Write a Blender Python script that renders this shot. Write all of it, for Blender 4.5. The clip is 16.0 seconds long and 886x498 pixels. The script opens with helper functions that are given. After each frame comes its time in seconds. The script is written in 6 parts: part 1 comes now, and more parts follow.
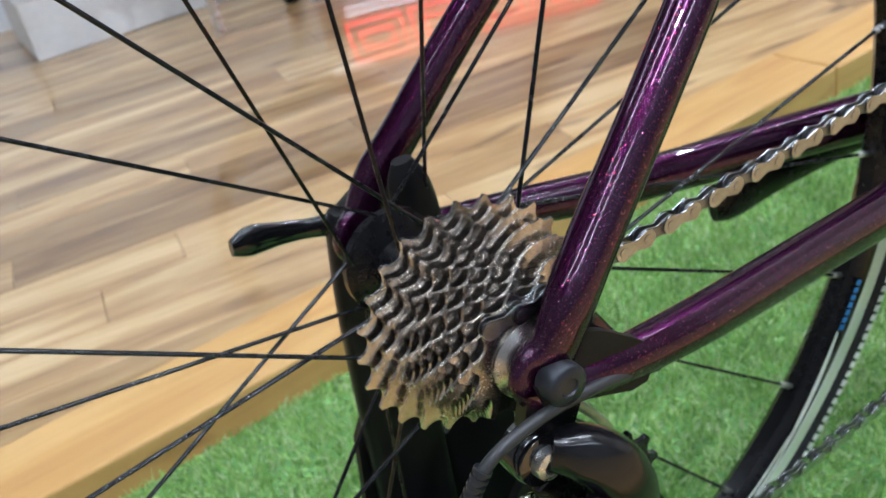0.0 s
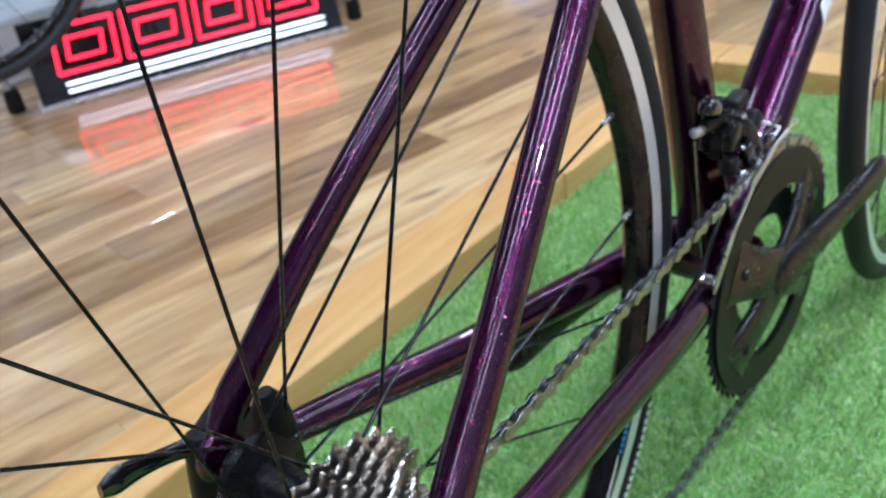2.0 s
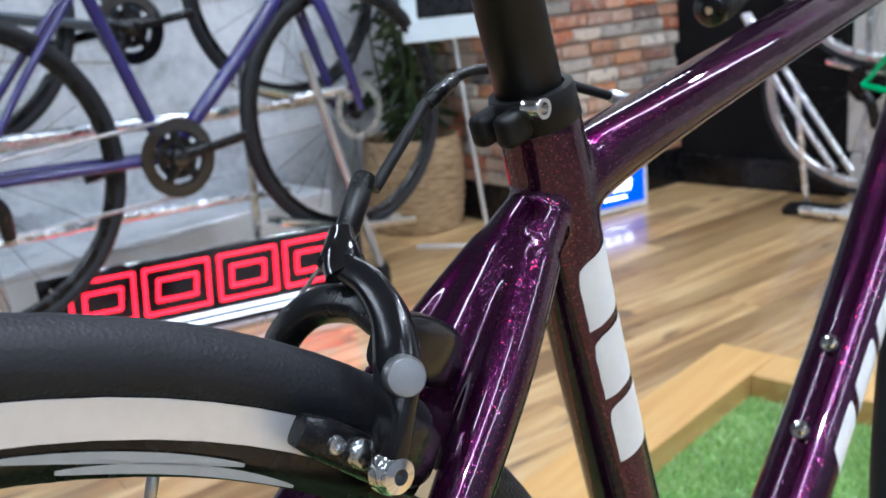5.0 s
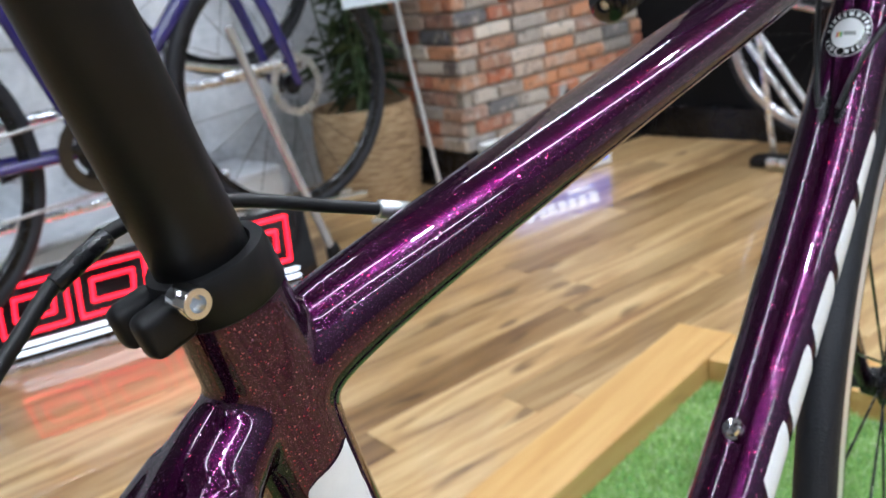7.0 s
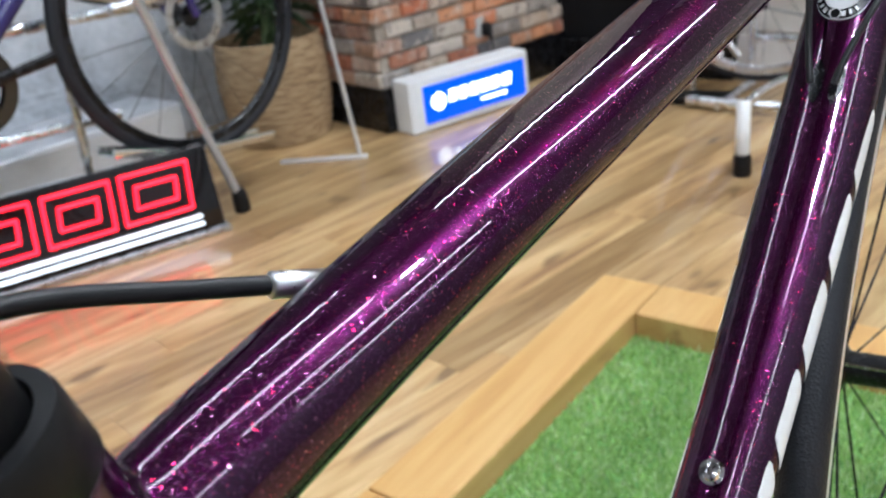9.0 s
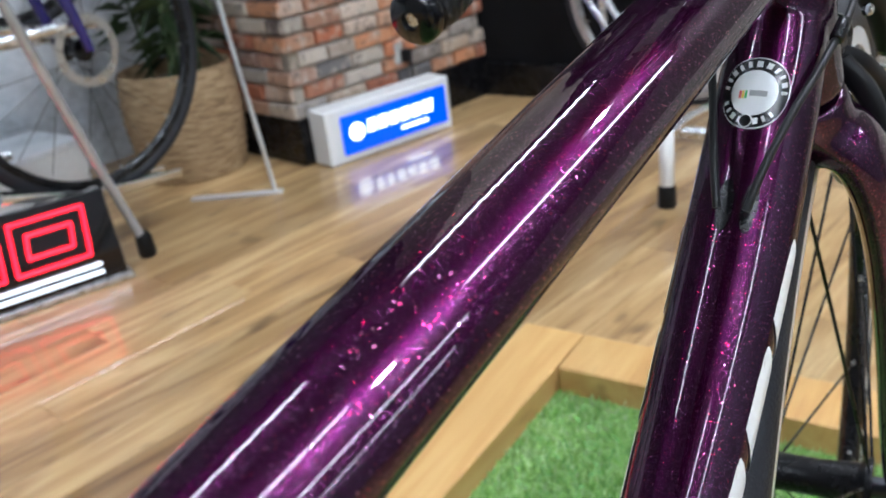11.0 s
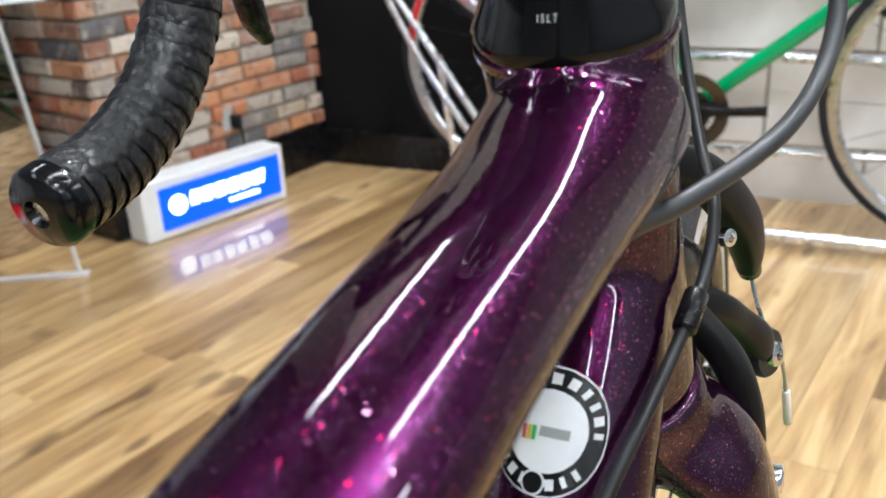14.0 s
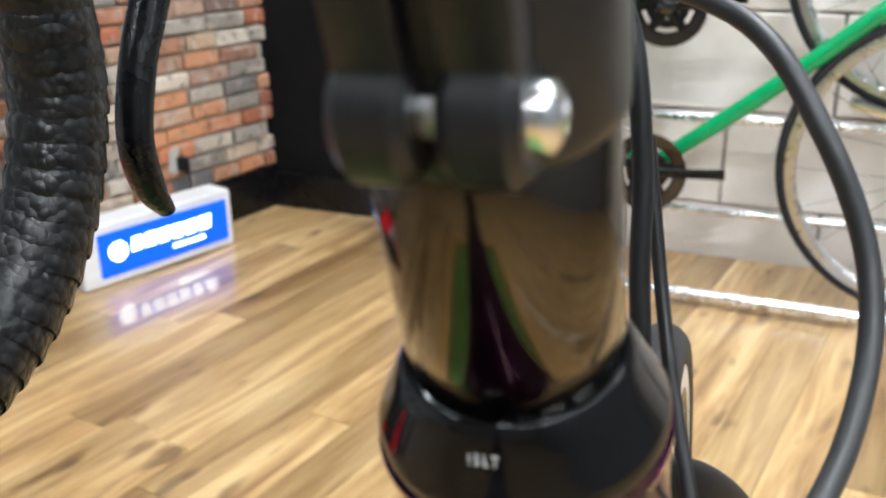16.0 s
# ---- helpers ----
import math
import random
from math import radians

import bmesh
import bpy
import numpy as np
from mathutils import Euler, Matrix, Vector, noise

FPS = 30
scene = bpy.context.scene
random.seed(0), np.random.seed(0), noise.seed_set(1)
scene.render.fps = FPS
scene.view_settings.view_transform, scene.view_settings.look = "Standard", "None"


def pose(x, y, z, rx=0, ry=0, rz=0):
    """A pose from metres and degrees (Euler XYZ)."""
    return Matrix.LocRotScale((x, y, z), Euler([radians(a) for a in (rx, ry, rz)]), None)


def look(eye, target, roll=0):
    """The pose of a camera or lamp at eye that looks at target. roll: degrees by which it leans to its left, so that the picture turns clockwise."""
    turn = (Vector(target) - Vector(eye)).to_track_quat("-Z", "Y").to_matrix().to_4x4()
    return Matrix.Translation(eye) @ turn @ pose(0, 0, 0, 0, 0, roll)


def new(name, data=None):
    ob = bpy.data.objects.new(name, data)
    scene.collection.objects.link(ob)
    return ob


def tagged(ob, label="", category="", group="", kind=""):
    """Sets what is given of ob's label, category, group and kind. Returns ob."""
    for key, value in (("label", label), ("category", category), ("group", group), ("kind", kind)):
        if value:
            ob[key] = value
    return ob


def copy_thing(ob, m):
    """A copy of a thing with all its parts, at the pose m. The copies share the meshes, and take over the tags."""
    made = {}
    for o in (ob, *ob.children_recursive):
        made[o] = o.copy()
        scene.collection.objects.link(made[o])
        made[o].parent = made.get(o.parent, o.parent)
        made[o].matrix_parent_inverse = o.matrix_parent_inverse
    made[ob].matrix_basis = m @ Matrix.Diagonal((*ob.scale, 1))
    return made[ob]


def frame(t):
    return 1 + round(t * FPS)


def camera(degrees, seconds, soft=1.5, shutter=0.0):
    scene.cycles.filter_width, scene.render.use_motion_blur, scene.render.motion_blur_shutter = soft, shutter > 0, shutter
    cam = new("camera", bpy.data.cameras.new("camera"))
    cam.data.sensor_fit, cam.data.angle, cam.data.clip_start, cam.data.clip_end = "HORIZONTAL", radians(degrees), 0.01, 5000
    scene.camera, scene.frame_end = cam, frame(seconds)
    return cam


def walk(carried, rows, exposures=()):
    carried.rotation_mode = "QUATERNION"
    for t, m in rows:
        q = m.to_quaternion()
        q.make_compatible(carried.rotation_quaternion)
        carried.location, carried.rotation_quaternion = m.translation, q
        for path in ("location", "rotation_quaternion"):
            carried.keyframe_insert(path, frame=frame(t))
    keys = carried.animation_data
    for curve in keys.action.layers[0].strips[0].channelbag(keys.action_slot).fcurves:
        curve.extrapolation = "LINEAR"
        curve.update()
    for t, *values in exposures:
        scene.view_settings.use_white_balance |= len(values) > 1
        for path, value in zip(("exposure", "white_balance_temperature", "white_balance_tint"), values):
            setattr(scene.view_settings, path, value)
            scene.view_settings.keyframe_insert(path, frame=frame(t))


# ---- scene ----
cam = camera(52.14, 16.0)
cam.data.dof.use_dof, cam.data.dof.focus_distance, cam.data.dof.aperture_fstop = True, 0.29, 21.0
PATH = [
    (0, (-0.1388, -0.2942, 0.5842), (0.2399, 0.4780, 0.0740), -12.54),
    (0.5, (-0.1808, -0.2945, 0.6194), (0.3003, 0.4020, 0.0871), -11.60),
    (1, (-0.1965, -0.2887, 0.6497), (0.3695, 0.3442, 0.1214), -9.76),
    (1.5, (-0.2011, -0.2852, 0.6700), (0.3964, 0.3218, 0.1461), -9.40),
    (2, (-0.1733, -0.2798, 0.6867), (0.4469, 0.3278, 0.1905), -8.23),
    (2.5, (-0.1459, -0.2680, 0.7048), (0.4969, 0.3555, 0.2597), -7.08),
    (3, (-0.1111, -0.2629, 0.7077), (0.5485, 0.3800, 0.3185), -5.76),
    (3.5, (-0.0830, -0.2575, 0.7140), (0.5842, 0.4024, 0.3686), -5.07),
    (4, (-0.0480, -0.2558, 0.7325), (0.6225, 0.4192, 0.4248), -5.02),
    (4.5, (-0.0098, -0.2452, 0.7447), (0.6602, 0.4443, 0.4694), -5.21),
    (4.7, (0.0055, -0.2402, 0.7524), (0.6710, 0.4568, 0.4852), -5.19),
    (6.8, (0.1756, -0.2210, 0.7880), (0.8251, 0.4693, 0.4692), -8.30),
    (7, (0.1904, -0.2160, 0.7951), (0.8431, 0.4671, 0.4673), -8.51),
    (7.5, (0.2233, -0.2000, 0.7946), (0.8919, 0.4633, 0.4583), -8.51),
    (8, (0.2388, -0.1791, 0.8020), (0.9142, 0.4655, 0.4440), -7.77),
    (8.2, (0.2405, -0.1698, 0.7975), (0.9157, 0.4660, 0.4237), -7.39),
    (10.3, (0.3554, -0.1076, 0.8037), (1.0665, 0.4486, 0.3737), -7.60),
    (10.5, (0.3672, -0.1057, 0.8076), (1.0836, 0.4468, 0.3815), -7.41),
    (11, (0.3899, -0.1073, 0.8118), (1.1205, 0.4398, 0.4032), -7.14),
    (11.5, (0.4178, -0.1016, 0.8113), (1.1627, 0.4379, 0.4188), -6.79),
    (12, (0.4558, -0.0964, 0.8184), (1.2188, 0.4247, 0.4359), -6.62),
    (12.5, (0.4895, -0.0867, 0.8217), (1.2724, 0.4052, 0.4407), -6.01),
    (13, (0.5238, -0.0756, 0.8215), (1.3238, 0.3872, 0.4396), -4.86),
    (13.5, (0.5545, -0.0667, 0.8229), (1.3685, 0.3735, 0.4440), -3.87),
    (14, (0.5892, -0.0613, 0.8220), (1.4162, 0.3585, 0.4480), -3.41),
    (14.5, (0.6200, -0.0529, 0.8225), (1.4603, 0.3457, 0.4551), -2.70),
    (15, (0.6462, -0.0488, 0.8252), (1.4946, 0.3362, 0.4622), -2.13),
    (15.5, (0.6547, -0.0441, 0.8503), (1.5093, 0.3313, 0.4915), -1.41),
    (16, (0.6695, -0.0355, 0.8656), (1.5268, 0.3429, 0.5167), -0.99),
]
LIGHT = [(0, -0.30, 5550, 13), (1.5, -0.29, 5320, 13), (3.5, -0.28, 5000, 13), (4.7, -0.30, 5330, 12.5), (6.8, -0.33, 5660, 12.2), (8, -0.32, 5740, 11.8), (11, -0.42, 5600, 11.2), (12, -0.38, 5640, 10.8), (13.5, -0.18, 5850, 10.6), (16, -0.03, 6020, 10.4)]
walk(cam, [(t, look(eye, target, roll)) for t, eye, target, roll in PATH], LIGHT)

# ---- world and light ----
scene.world = bpy.data.worlds.new("world")
scene.world.use_nodes = True
scene.world.node_tree.nodes["Background"].inputs[0].default_value = (0.9, 0.95, 1.0, 1)
scene.world.node_tree.nodes["Background"].inputs[1].default_value = 0.02


# ---- materials ----
class Mat:
    """A node material with short calls for its nodes."""

    def __init__(self, name):
        self.m = bpy.data.materials.new(name)
        self.m.use_nodes = True
        self.t = self.m.node_tree
        self.b = self.t.nodes["Principled BSDF"]

    def node(self, kind, props=None, **inputs):
        n = self.t.nodes.new(kind)
        props = props or {}
        if "operation" in props:
            n.operation = props["operation"]
        if "data_type" in props:
            n.data_type, n.blend_type = props["data_type"], props["blend_type"]
        if "wave_type" in props:
            n.wave_type, n.bands_direction = props["wave_type"], props["bands_direction"]
        for k, v in inputs.items():
            self.feed(n, k.replace("_", " "), v)
        return n

    def feed(self, n, key, v):
        sock = n.inputs[int(key[1:])] if key[0] == "i" and key[1:].isdigit() else n.inputs[key]
        if isinstance(v, bpy.types.NodeSocket):
            self.t.links.new(v, sock)
        else:
            sock.default_value = v

    def set(self, **inputs):
        for k, v in inputs.items():
            self.feed(self.b, k.replace("_", " "), v)
        return self

    def coords(self, scale=(1, 1, 1), rot=(0, 0, 0), kind="Object"):
        c = self.node("ShaderNodeTexCoord")
        return self.node("ShaderNodeMapping", Vector=c.outputs[kind], Scale=scale, Rotation=rot).outputs[0]

    def noise(self, vec, scale, detail=4.0, rough=0.55, warp=0.0):
        return self.node("ShaderNodeTexNoise", Vector=vec, Scale=scale, Detail=detail, Roughness=rough, Distortion=warp).outputs[0]

    def ramp(self, fac, stops):
        n = self.node("ShaderNodeValToRGB", Fac=fac)
        e = n.color_ramp.elements
        while len(e) < len(stops):
            e.new(0.5)
        for el, (p, c) in zip(e, stops):
            el.position, el.color = p, (*c, 1)
        return n.outputs[0]

    def mix(self, fac, a, b, blend="MIX"):
        n = self.node("ShaderNodeMix", {"data_type": "RGBA", "blend_type": blend})
        for s, v in ((n.inputs[0], fac), (n.inputs[6], a), (n.inputs[7], b)):
            if isinstance(v, bpy.types.NodeSocket):
                self.t.links.new(v, s)
            else:
                s.default_value = (*v, 1) if isinstance(v, tuple) and len(v) == 3 else v
        return n.outputs[2]

    def math(self, op, a, b=0.0):
        n = self.node("ShaderNodeMath", {"operation": op})
        for s, v in zip(n.inputs, (a, b)):
            if isinstance(v, bpy.types.NodeSocket):
                self.t.links.new(v, s)
            else:
                s.default_value = v
        return n.outputs[0]

    def bump(self, height, strength, distance):
        return self.node("ShaderNodeBump", Height=height, Strength=strength, Distance=distance).outputs[0]


def plain(name, colour, rough=0.5, metal=0.0, vary=0.15, scale=30.0, bump=0.0, coat=0.0, spec=0.5):
    """A surface of one colour with uneven tone and sheen at two scales."""
    m = Mat(name)
    v = m.coords()
    n1, n2 = m.noise(v, scale), m.noise(v, scale * 9)
    n = m.math("ADD", m.math("MULTIPLY", n1, 0.6), m.math("MULTIPLY", n2, 0.4))
    lo = tuple(c * (1 - vary) for c in colour)
    hi = tuple(min(1, c * (1 + vary)) for c in colour)
    m.set(Base_Color=m.ramp(n, [(0.3, lo), (0.7, hi)]), Metallic=metal, Coat_Weight=coat, Specular_IOR_Level=spec)
    m.set(Roughness=m.math("ADD", rough - 0.06, m.math("MULTIPLY", n, 0.12)))
    if bump:
        m.set(Normal=m.bump(n2, 0.5, bump))
    return m.m


def flake_paint():
    """Deep plum base full of fine tilted metal flakes, with sparse larger red ones, under clear lacquer."""
    m = Mat("purple_flake_paint")
    v = m.coords()
    fine = m.node("ShaderNodeTexVoronoi", Vector=v, Scale=3600.0)
    big = m.node("ShaderNodeTexVoronoi", Vector=v, Scale=2150.0)
    s1 = m.node("ShaderNodeSeparateColor", Color=fine.outputs["Color"])
    s2 = m.node("ShaderNodeSeparateColor", Color=big.outputs["Color"])
    flake = m.math("GREATER_THAN", s2.outputs[0], 0.971)
    tone = m.ramp(s1.outputs[1], [(0.0, (0.015, 0.0008, 0.011)), (0.6, (0.034, 0.0022, 0.024)), (0.88, (0.062, 0.007, 0.048)), (1.0, (0.26, 0.12, 0.25))])
    red = m.ramp(s2.outputs[1], [(0.0, (0.26, 0.007, 0.032)), (0.55, (0.32, 0.022, 0.092)), (1.0, (0.48, 0.27, 0.42))])
    base = m.mix(m.math("MULTIPLY", m.noise(v, 14), 0.3), tone, (0.024, 0.0011, 0.018))
    col = m.mix(flake, base, red)
    geo = m.node("ShaderNodeNewGeometry")

    def jitter(colour, amount):
        a = m.node("ShaderNodeVectorMath", {"operation": "SUBTRACT"})
        m.t.links.new(colour, a.inputs[0])
        a.inputs[1].default_value = (0.5, 0.5, 0.5)
        s = m.node("ShaderNodeVectorMath", {"operation": "SCALE"})
        m.t.links.new(a.outputs[0], s.inputs[0])
        m.feed(s, "Scale", amount)
        return s.outputs[0]

    add = m.node("ShaderNodeVectorMath", {"operation": "ADD"})
    m.t.links.new(geo.outputs["Normal"], add.inputs[0])
    m.t.links.new(jitter(fine.outputs["Color"], 0.15), add.inputs[1])
    add2 = m.node("ShaderNodeVectorMath", {"operation": "ADD"})
    m.t.links.new(add.outputs[0], add2.inputs[0])
    m.t.links.new(jitter(big.outputs["Color"], m.math("MULTIPLY", flake, 0.26)), add2.inputs[1])
    nrm = m.node("ShaderNodeVectorMath", {"operation": "NORMALIZE"})
    m.t.links.new(add2.outputs[0], nrm.inputs[0])
    rough = m.math("SUBTRACT", 0.235, m.math("MULTIPLY", flake, 0.155))
    metal = m.math("ADD", 0.80, m.math("MULTIPLY", flake, 0.20))
    m.set(Base_Color=col, Metallic=metal, Roughness=rough, Specular_IOR_Level=0.0, Specular_Tint=(0.16, 0.012, 0.13, 1), Normal=nrm.outputs[0], Coat_Weight=1.0, Coat_Roughness=0.025, Coat_IOR=1.45)
    return m.m


def glow(name, colour, strength):
    m = Mat(name)
    m.set(Base_Color=(*colour, 1), Emission_Color=(*colour, 1), Emission_Strength=strength, Roughness=0.4)
    return m.m


def wood(name, tones, rough, grain_axis=0, piece=0.35, coat=0.0, streak=1.0):
    """Boards: each piece has its own tone, long soft streaks, fine pores and a few darker knots."""
    m = Mat(name)
    info = m.node("ShaderNodeObjectInfo")
    c = m.node("ShaderNodeTexCoord")
    off = m.node("ShaderNodeVectorMath", {"operation": "ADD"})
    m.t.links.new(c.outputs["Object"], off.inputs[0])
    r = m.node("ShaderNodeCombineXYZ", X=m.math("MULTIPLY", info.outputs["Random"], 37.0), Y=m.math("MULTIPLY", info.outputs["Random"], 11.0))
    m.t.links.new(r.outputs[0], off.inputs[1])

    def stretched(long, short):
        sc = [short, short, short]
        sc[grain_axis] = long
        return m.node("ShaderNodeMapping", Vector=off.outputs[0], Scale=sc).outputs[0]

    broad = m.noise(stretched(1.6, 13.0), 1.0, 4.0, 0.55, 1.4)
    mid = m.noise(stretched(3.0, 34.0), 1.0, 4.0, 0.6, 0.8)
    fine = m.noise(stretched(9.0, 420.0), 1.0, 2.0)
    knot = m.noise(stretched(6.0, 17.0), 1.0, 2.0, 0.4)
    g = m.math("ADD", m.math("MULTIPLY", broad, 0.62), m.math("ADD", m.math("MULTIPLY", mid, 0.29), m.math("MULTIPLY", fine, 0.09)))
    col = m.ramp(g, [(0.33, tones[0]), (0.47, tones[1]), (0.62, tones[2])])
    col = m.mix(m.ramp(knot, [(0.66, (0, 0, 0)), (0.76, (0.8, 0.8, 0.8))]), col, tuple(t * 0.55 for t in tones[0]))
    lo = (1 - piece, 1 - piece * 1.1, 1 - piece * 1.2)
    tone = m.ramp(info.outputs["Random"], [(0.0, lo), (0.45, (1, 1, 1)), (1.0, (1 + piece * 0.35, 1 + piece * 0.36, 1 + piece * 0.38))])
    m.set(Base_Color=m.mix(1.0, col, tone, "MULTIPLY"), Roughness=m.math("ADD", rough - 0.05, m.math("MULTIPLY", mid, 0.12)), Coat_Weight=coat, Coat_Roughness=0.05)
    m.set(Normal=m.bump(m.math("ADD", mid, fine), 0.12, 0.0006))
    return m.m


def tyre_rubber():
    """Blue-black rubber with a fine file tread and a dusty sheen."""
    m = Mat("tyre_rubber")
    v = m.coords()
    n, tread = m.noise(v, 40), m.node("ShaderNodeTexVoronoi", Vector=v, Scale=620.0)
    m.set(Base_Color=m.ramp(n, [(0.3, (0.0095, 0.0105, 0.0140)), (0.7, (0.0140, 0.0150, 0.0195))]), Specular_IOR_Level=0.35)
    m.set(Roughness=m.math("ADD", 0.50, m.math("MULTIPLY", n, 0.14)), Normal=m.bump(tread.outputs["Distance"], 0.45, 0.0007))
    return m.m


PAINT = flake_paint()
RUBBER = tyre_rubber()
BLACK = plain("black_satin", (0.005, 0.005, 0.006), 0.27, vary=0.3, spec=0.35)
MATTE = plain("black_matte", (0.0050, 0.0050, 0.0056), 0.46, vary=0.25, bump=0.0001, scale=90, spec=0.25)
GLOSS = plain("black_gloss", (0.006, 0.006, 0.007), 0.12, vary=0.3, coat=1.0)
STEM_GREY = plain("satin_dark_grey", (0.009, 0.009, 0.010), 0.36, vary=0.15, scale=90, spec=0.42)
SATIN = plain("black_semi_gloss", (0.003, 0.003, 0.0035), 0.10, vary=0.3, spec=0.32)
FORGED = plain("black_forged_alloy", (0.005, 0.005, 0.006), 0.17, vary=0.3, spec=0.45)
BRIGHT = plain("bright_tube_plating", (0.84, 0.88, 0.94), 0.27, 1.0, vary=0.05)
CARBON = plain("smoked_chrome", (0.085, 0.074, 0.060), 0.10, 1.0, vary=0.12, scale=40)
GREY = plain("dark_grey_alloy", (0.035, 0.038, 0.045), 0.3, 0.6, vary=0.2)
ALU = plain("brushed_alloy", (0.62, 0.63, 0.64), 0.28, 1.0, vary=0.08, scale=50)
TRACK = plain("brake_track_alloy", (0.8, 0.81, 0.83), 0.34, 0.55, vary=0.05)
STEEL = plain("sprocket_steel", (0.60, 0.555, 0.505), 0.26, 1.0, vary=0.3, scale=120)
CHAIN = plain("chain_steel", (0.42, 0.42, 0.42), 0.38, 1.0, vary=0.3, scale=150)
CHROME = plain("chrome", (0.78, 0.79, 0.8), 0.12, 1.0, vary=0.05)
DECAL = plain("white_decal", (0.75, 0.77, 0.78), 0.3, vary=0.05)
DGREY = plain("grey_decal", (0.3, 0.31, 0.31), 0.35, vary=0.1)
CABLE_BLACK = plain("black_cable_housing", (0.008, 0.0083, 0.009), 0.42, vary=0.2, spec=0.3)
CABLE = plain("cable_housing", (0.021, 0.0225, 0.024), 0.45, vary=0.2)
BLUE_FRAME = plain("violet_blue_paint", (0.020, 0.015, 0.115), 0.25, vary=0.1, coat=0.6)
GREEN_FRAME = plain("green_paint", (0.0, 0.31, 0.10), 0.25, vary=0.12, coat=0.6)
WHITE_FRAME = plain("white_gloss_paint", (0.7, 0.7, 0.7), 0.25, vary=0.05, coat=0.5)
WHITE = plain("white_plastic", (0.75, 0.76, 0.76), 0.4, vary=0.05)
FLOOR = wood("oak_floor", ((0.185, 0.092, 0.038), (0.43, 0.268, 0.112), (0.63, 0.455, 0.230)), 0.38, piece=0.46, coat=0.8)
PINE = wood("pine_edging", ((0.44, 0.235, 0.075), (0.53, 0.31, 0.105), (0.60, 0.385, 0.15)), 0.45, piece=0.06)
NEON_RED = glow("red_neon", (1.0, 0.008, 0.022), 6.0)
NEON_WHITE = glow("white_neon", (0.88, 0.95, 1.0), 2.2)
SIGN_BLUE = glow("blue_sign_face", (0.0, 0.075, 0.72), 1.15)
SIGN_WHITE = glow("lit_white_lettering", (0.9, 0.96, 1.0), 4.0)
LAMP = glow("lamp_diffuser", (0.96, 1.0, 0.97), 56.0)
SPOT = glow("spotlight_lens", (1.0, 0.98, 0.95), 2600.0)


# ---- building helpers ----
def part(name, bm, material, parent=None, label="", smooth=True):
    """Links a bmesh as one mesh object, under a thing or a part."""
    me = bpy.data.meshes.new(name)
    bm.normal_update()
    if smooth:
        for e in bm.edges:
            e.smooth = len(e.link_faces) == 2 and e.calc_face_angle(0) < 0.9
    bm.to_mesh(me)
    bm.free()
    if smooth:
        for p in me.polygons:
            p.use_smooth = True
    me.materials.append(material)
    ob = new(name, me)
    if parent:
        ob.parent = parent
    if label:
        ob["label"] = label
    return ob


def soft_edges(ob, angle=40):
    """Sharp shading at the edges that are steeper than the angle."""
    me = ob.data
    bm = bmesh.new()
    bm.from_mesh(me)
    for e in bm.edges:
        e.smooth = len(e.link_faces) == 2 and e.calc_face_angle(0) < radians(angle)
    bm.to_mesh(me)
    bm.free()
    return ob


def thing(name, label, category, at=(0, 0, 0), rz=0.0, group="", kind=""):
    e = new(name)
    e.empty_display_size = 0.05
    e.matrix_basis = pose(*at, 0, 0, rz)
    return tagged(e, label, category, group, kind)


def curve_points(pts, n):
    """A smooth line through the points, n steps to each span."""
    P = [Vector(p) for p in pts]
    P = [P[0] * 2 - P[1]] + P + [P[-1] * 2 - P[-2]]
    out = []
    for i in range(1, len(P) - 2):
        a, b, c, d = P[i - 1 : i + 3]
        for k in range(n):
            t = k / n
            out.append(0.5 * (2 * b + (c - a) * t + (2 * a - 5 * b + 4 * c - d) * t * t + (3 * b - a - 3 * c + d) * t**3))
    return out + [P[-2]]


def spread(vals, n):
    """The radii that go with curve_points."""
    V = [tuple(v) if isinstance(v, (tuple, list)) else (v, v) for v in vals]
    return [tuple(p[:2]) for p in curve_points([(a, b, 0) for a, b in V], n)]


def loft(bm, pts, rads, n=8, seg=24, ref=(0, 1, 0), power=2.0, smooth=True):
    """A tube along the points; rads: for each point the half width along ref and the half height across it."""
    if smooth and len(pts) > 2:
        rads, pts = spread(rads, n), curve_points(pts, n)
    else:
        rads = [tuple(v) if isinstance(v, (tuple, list)) else (v, v) for v in rads]
        pts = [Vector(p) for p in pts]
    ref, rings = Vector(ref), []
    for i, p in enumerate(pts):
        tan = (pts[min(i + 1, len(pts) - 1)] - pts[max(i - 1, 0)]).normalized()
        side = (ref - tan * ref.dot(tan)).normalized()
        up = tan.cross(side)
        ring = []
        for k in range(seg):
            a = 2 * math.pi * k / seg
            c, s = math.cos(a), math.sin(a)
            c, s = (math.copysign(abs(q) ** (2 / power), q) for q in (c, s))
            ring.append(bm.verts.new(p + side * c * rads[i][0] + up * s * rads[i][1]))
        rings.append(ring)
    for a, b in zip(rings, rings[1:]):
        for k in range(seg):
            bm.faces.new((a[k], a[(k + 1) % seg], b[(k + 1) % seg], b[k]))
    bm.faces.new(rings[0][::-1])
    bm.faces.new(rings[-1])
    return bm


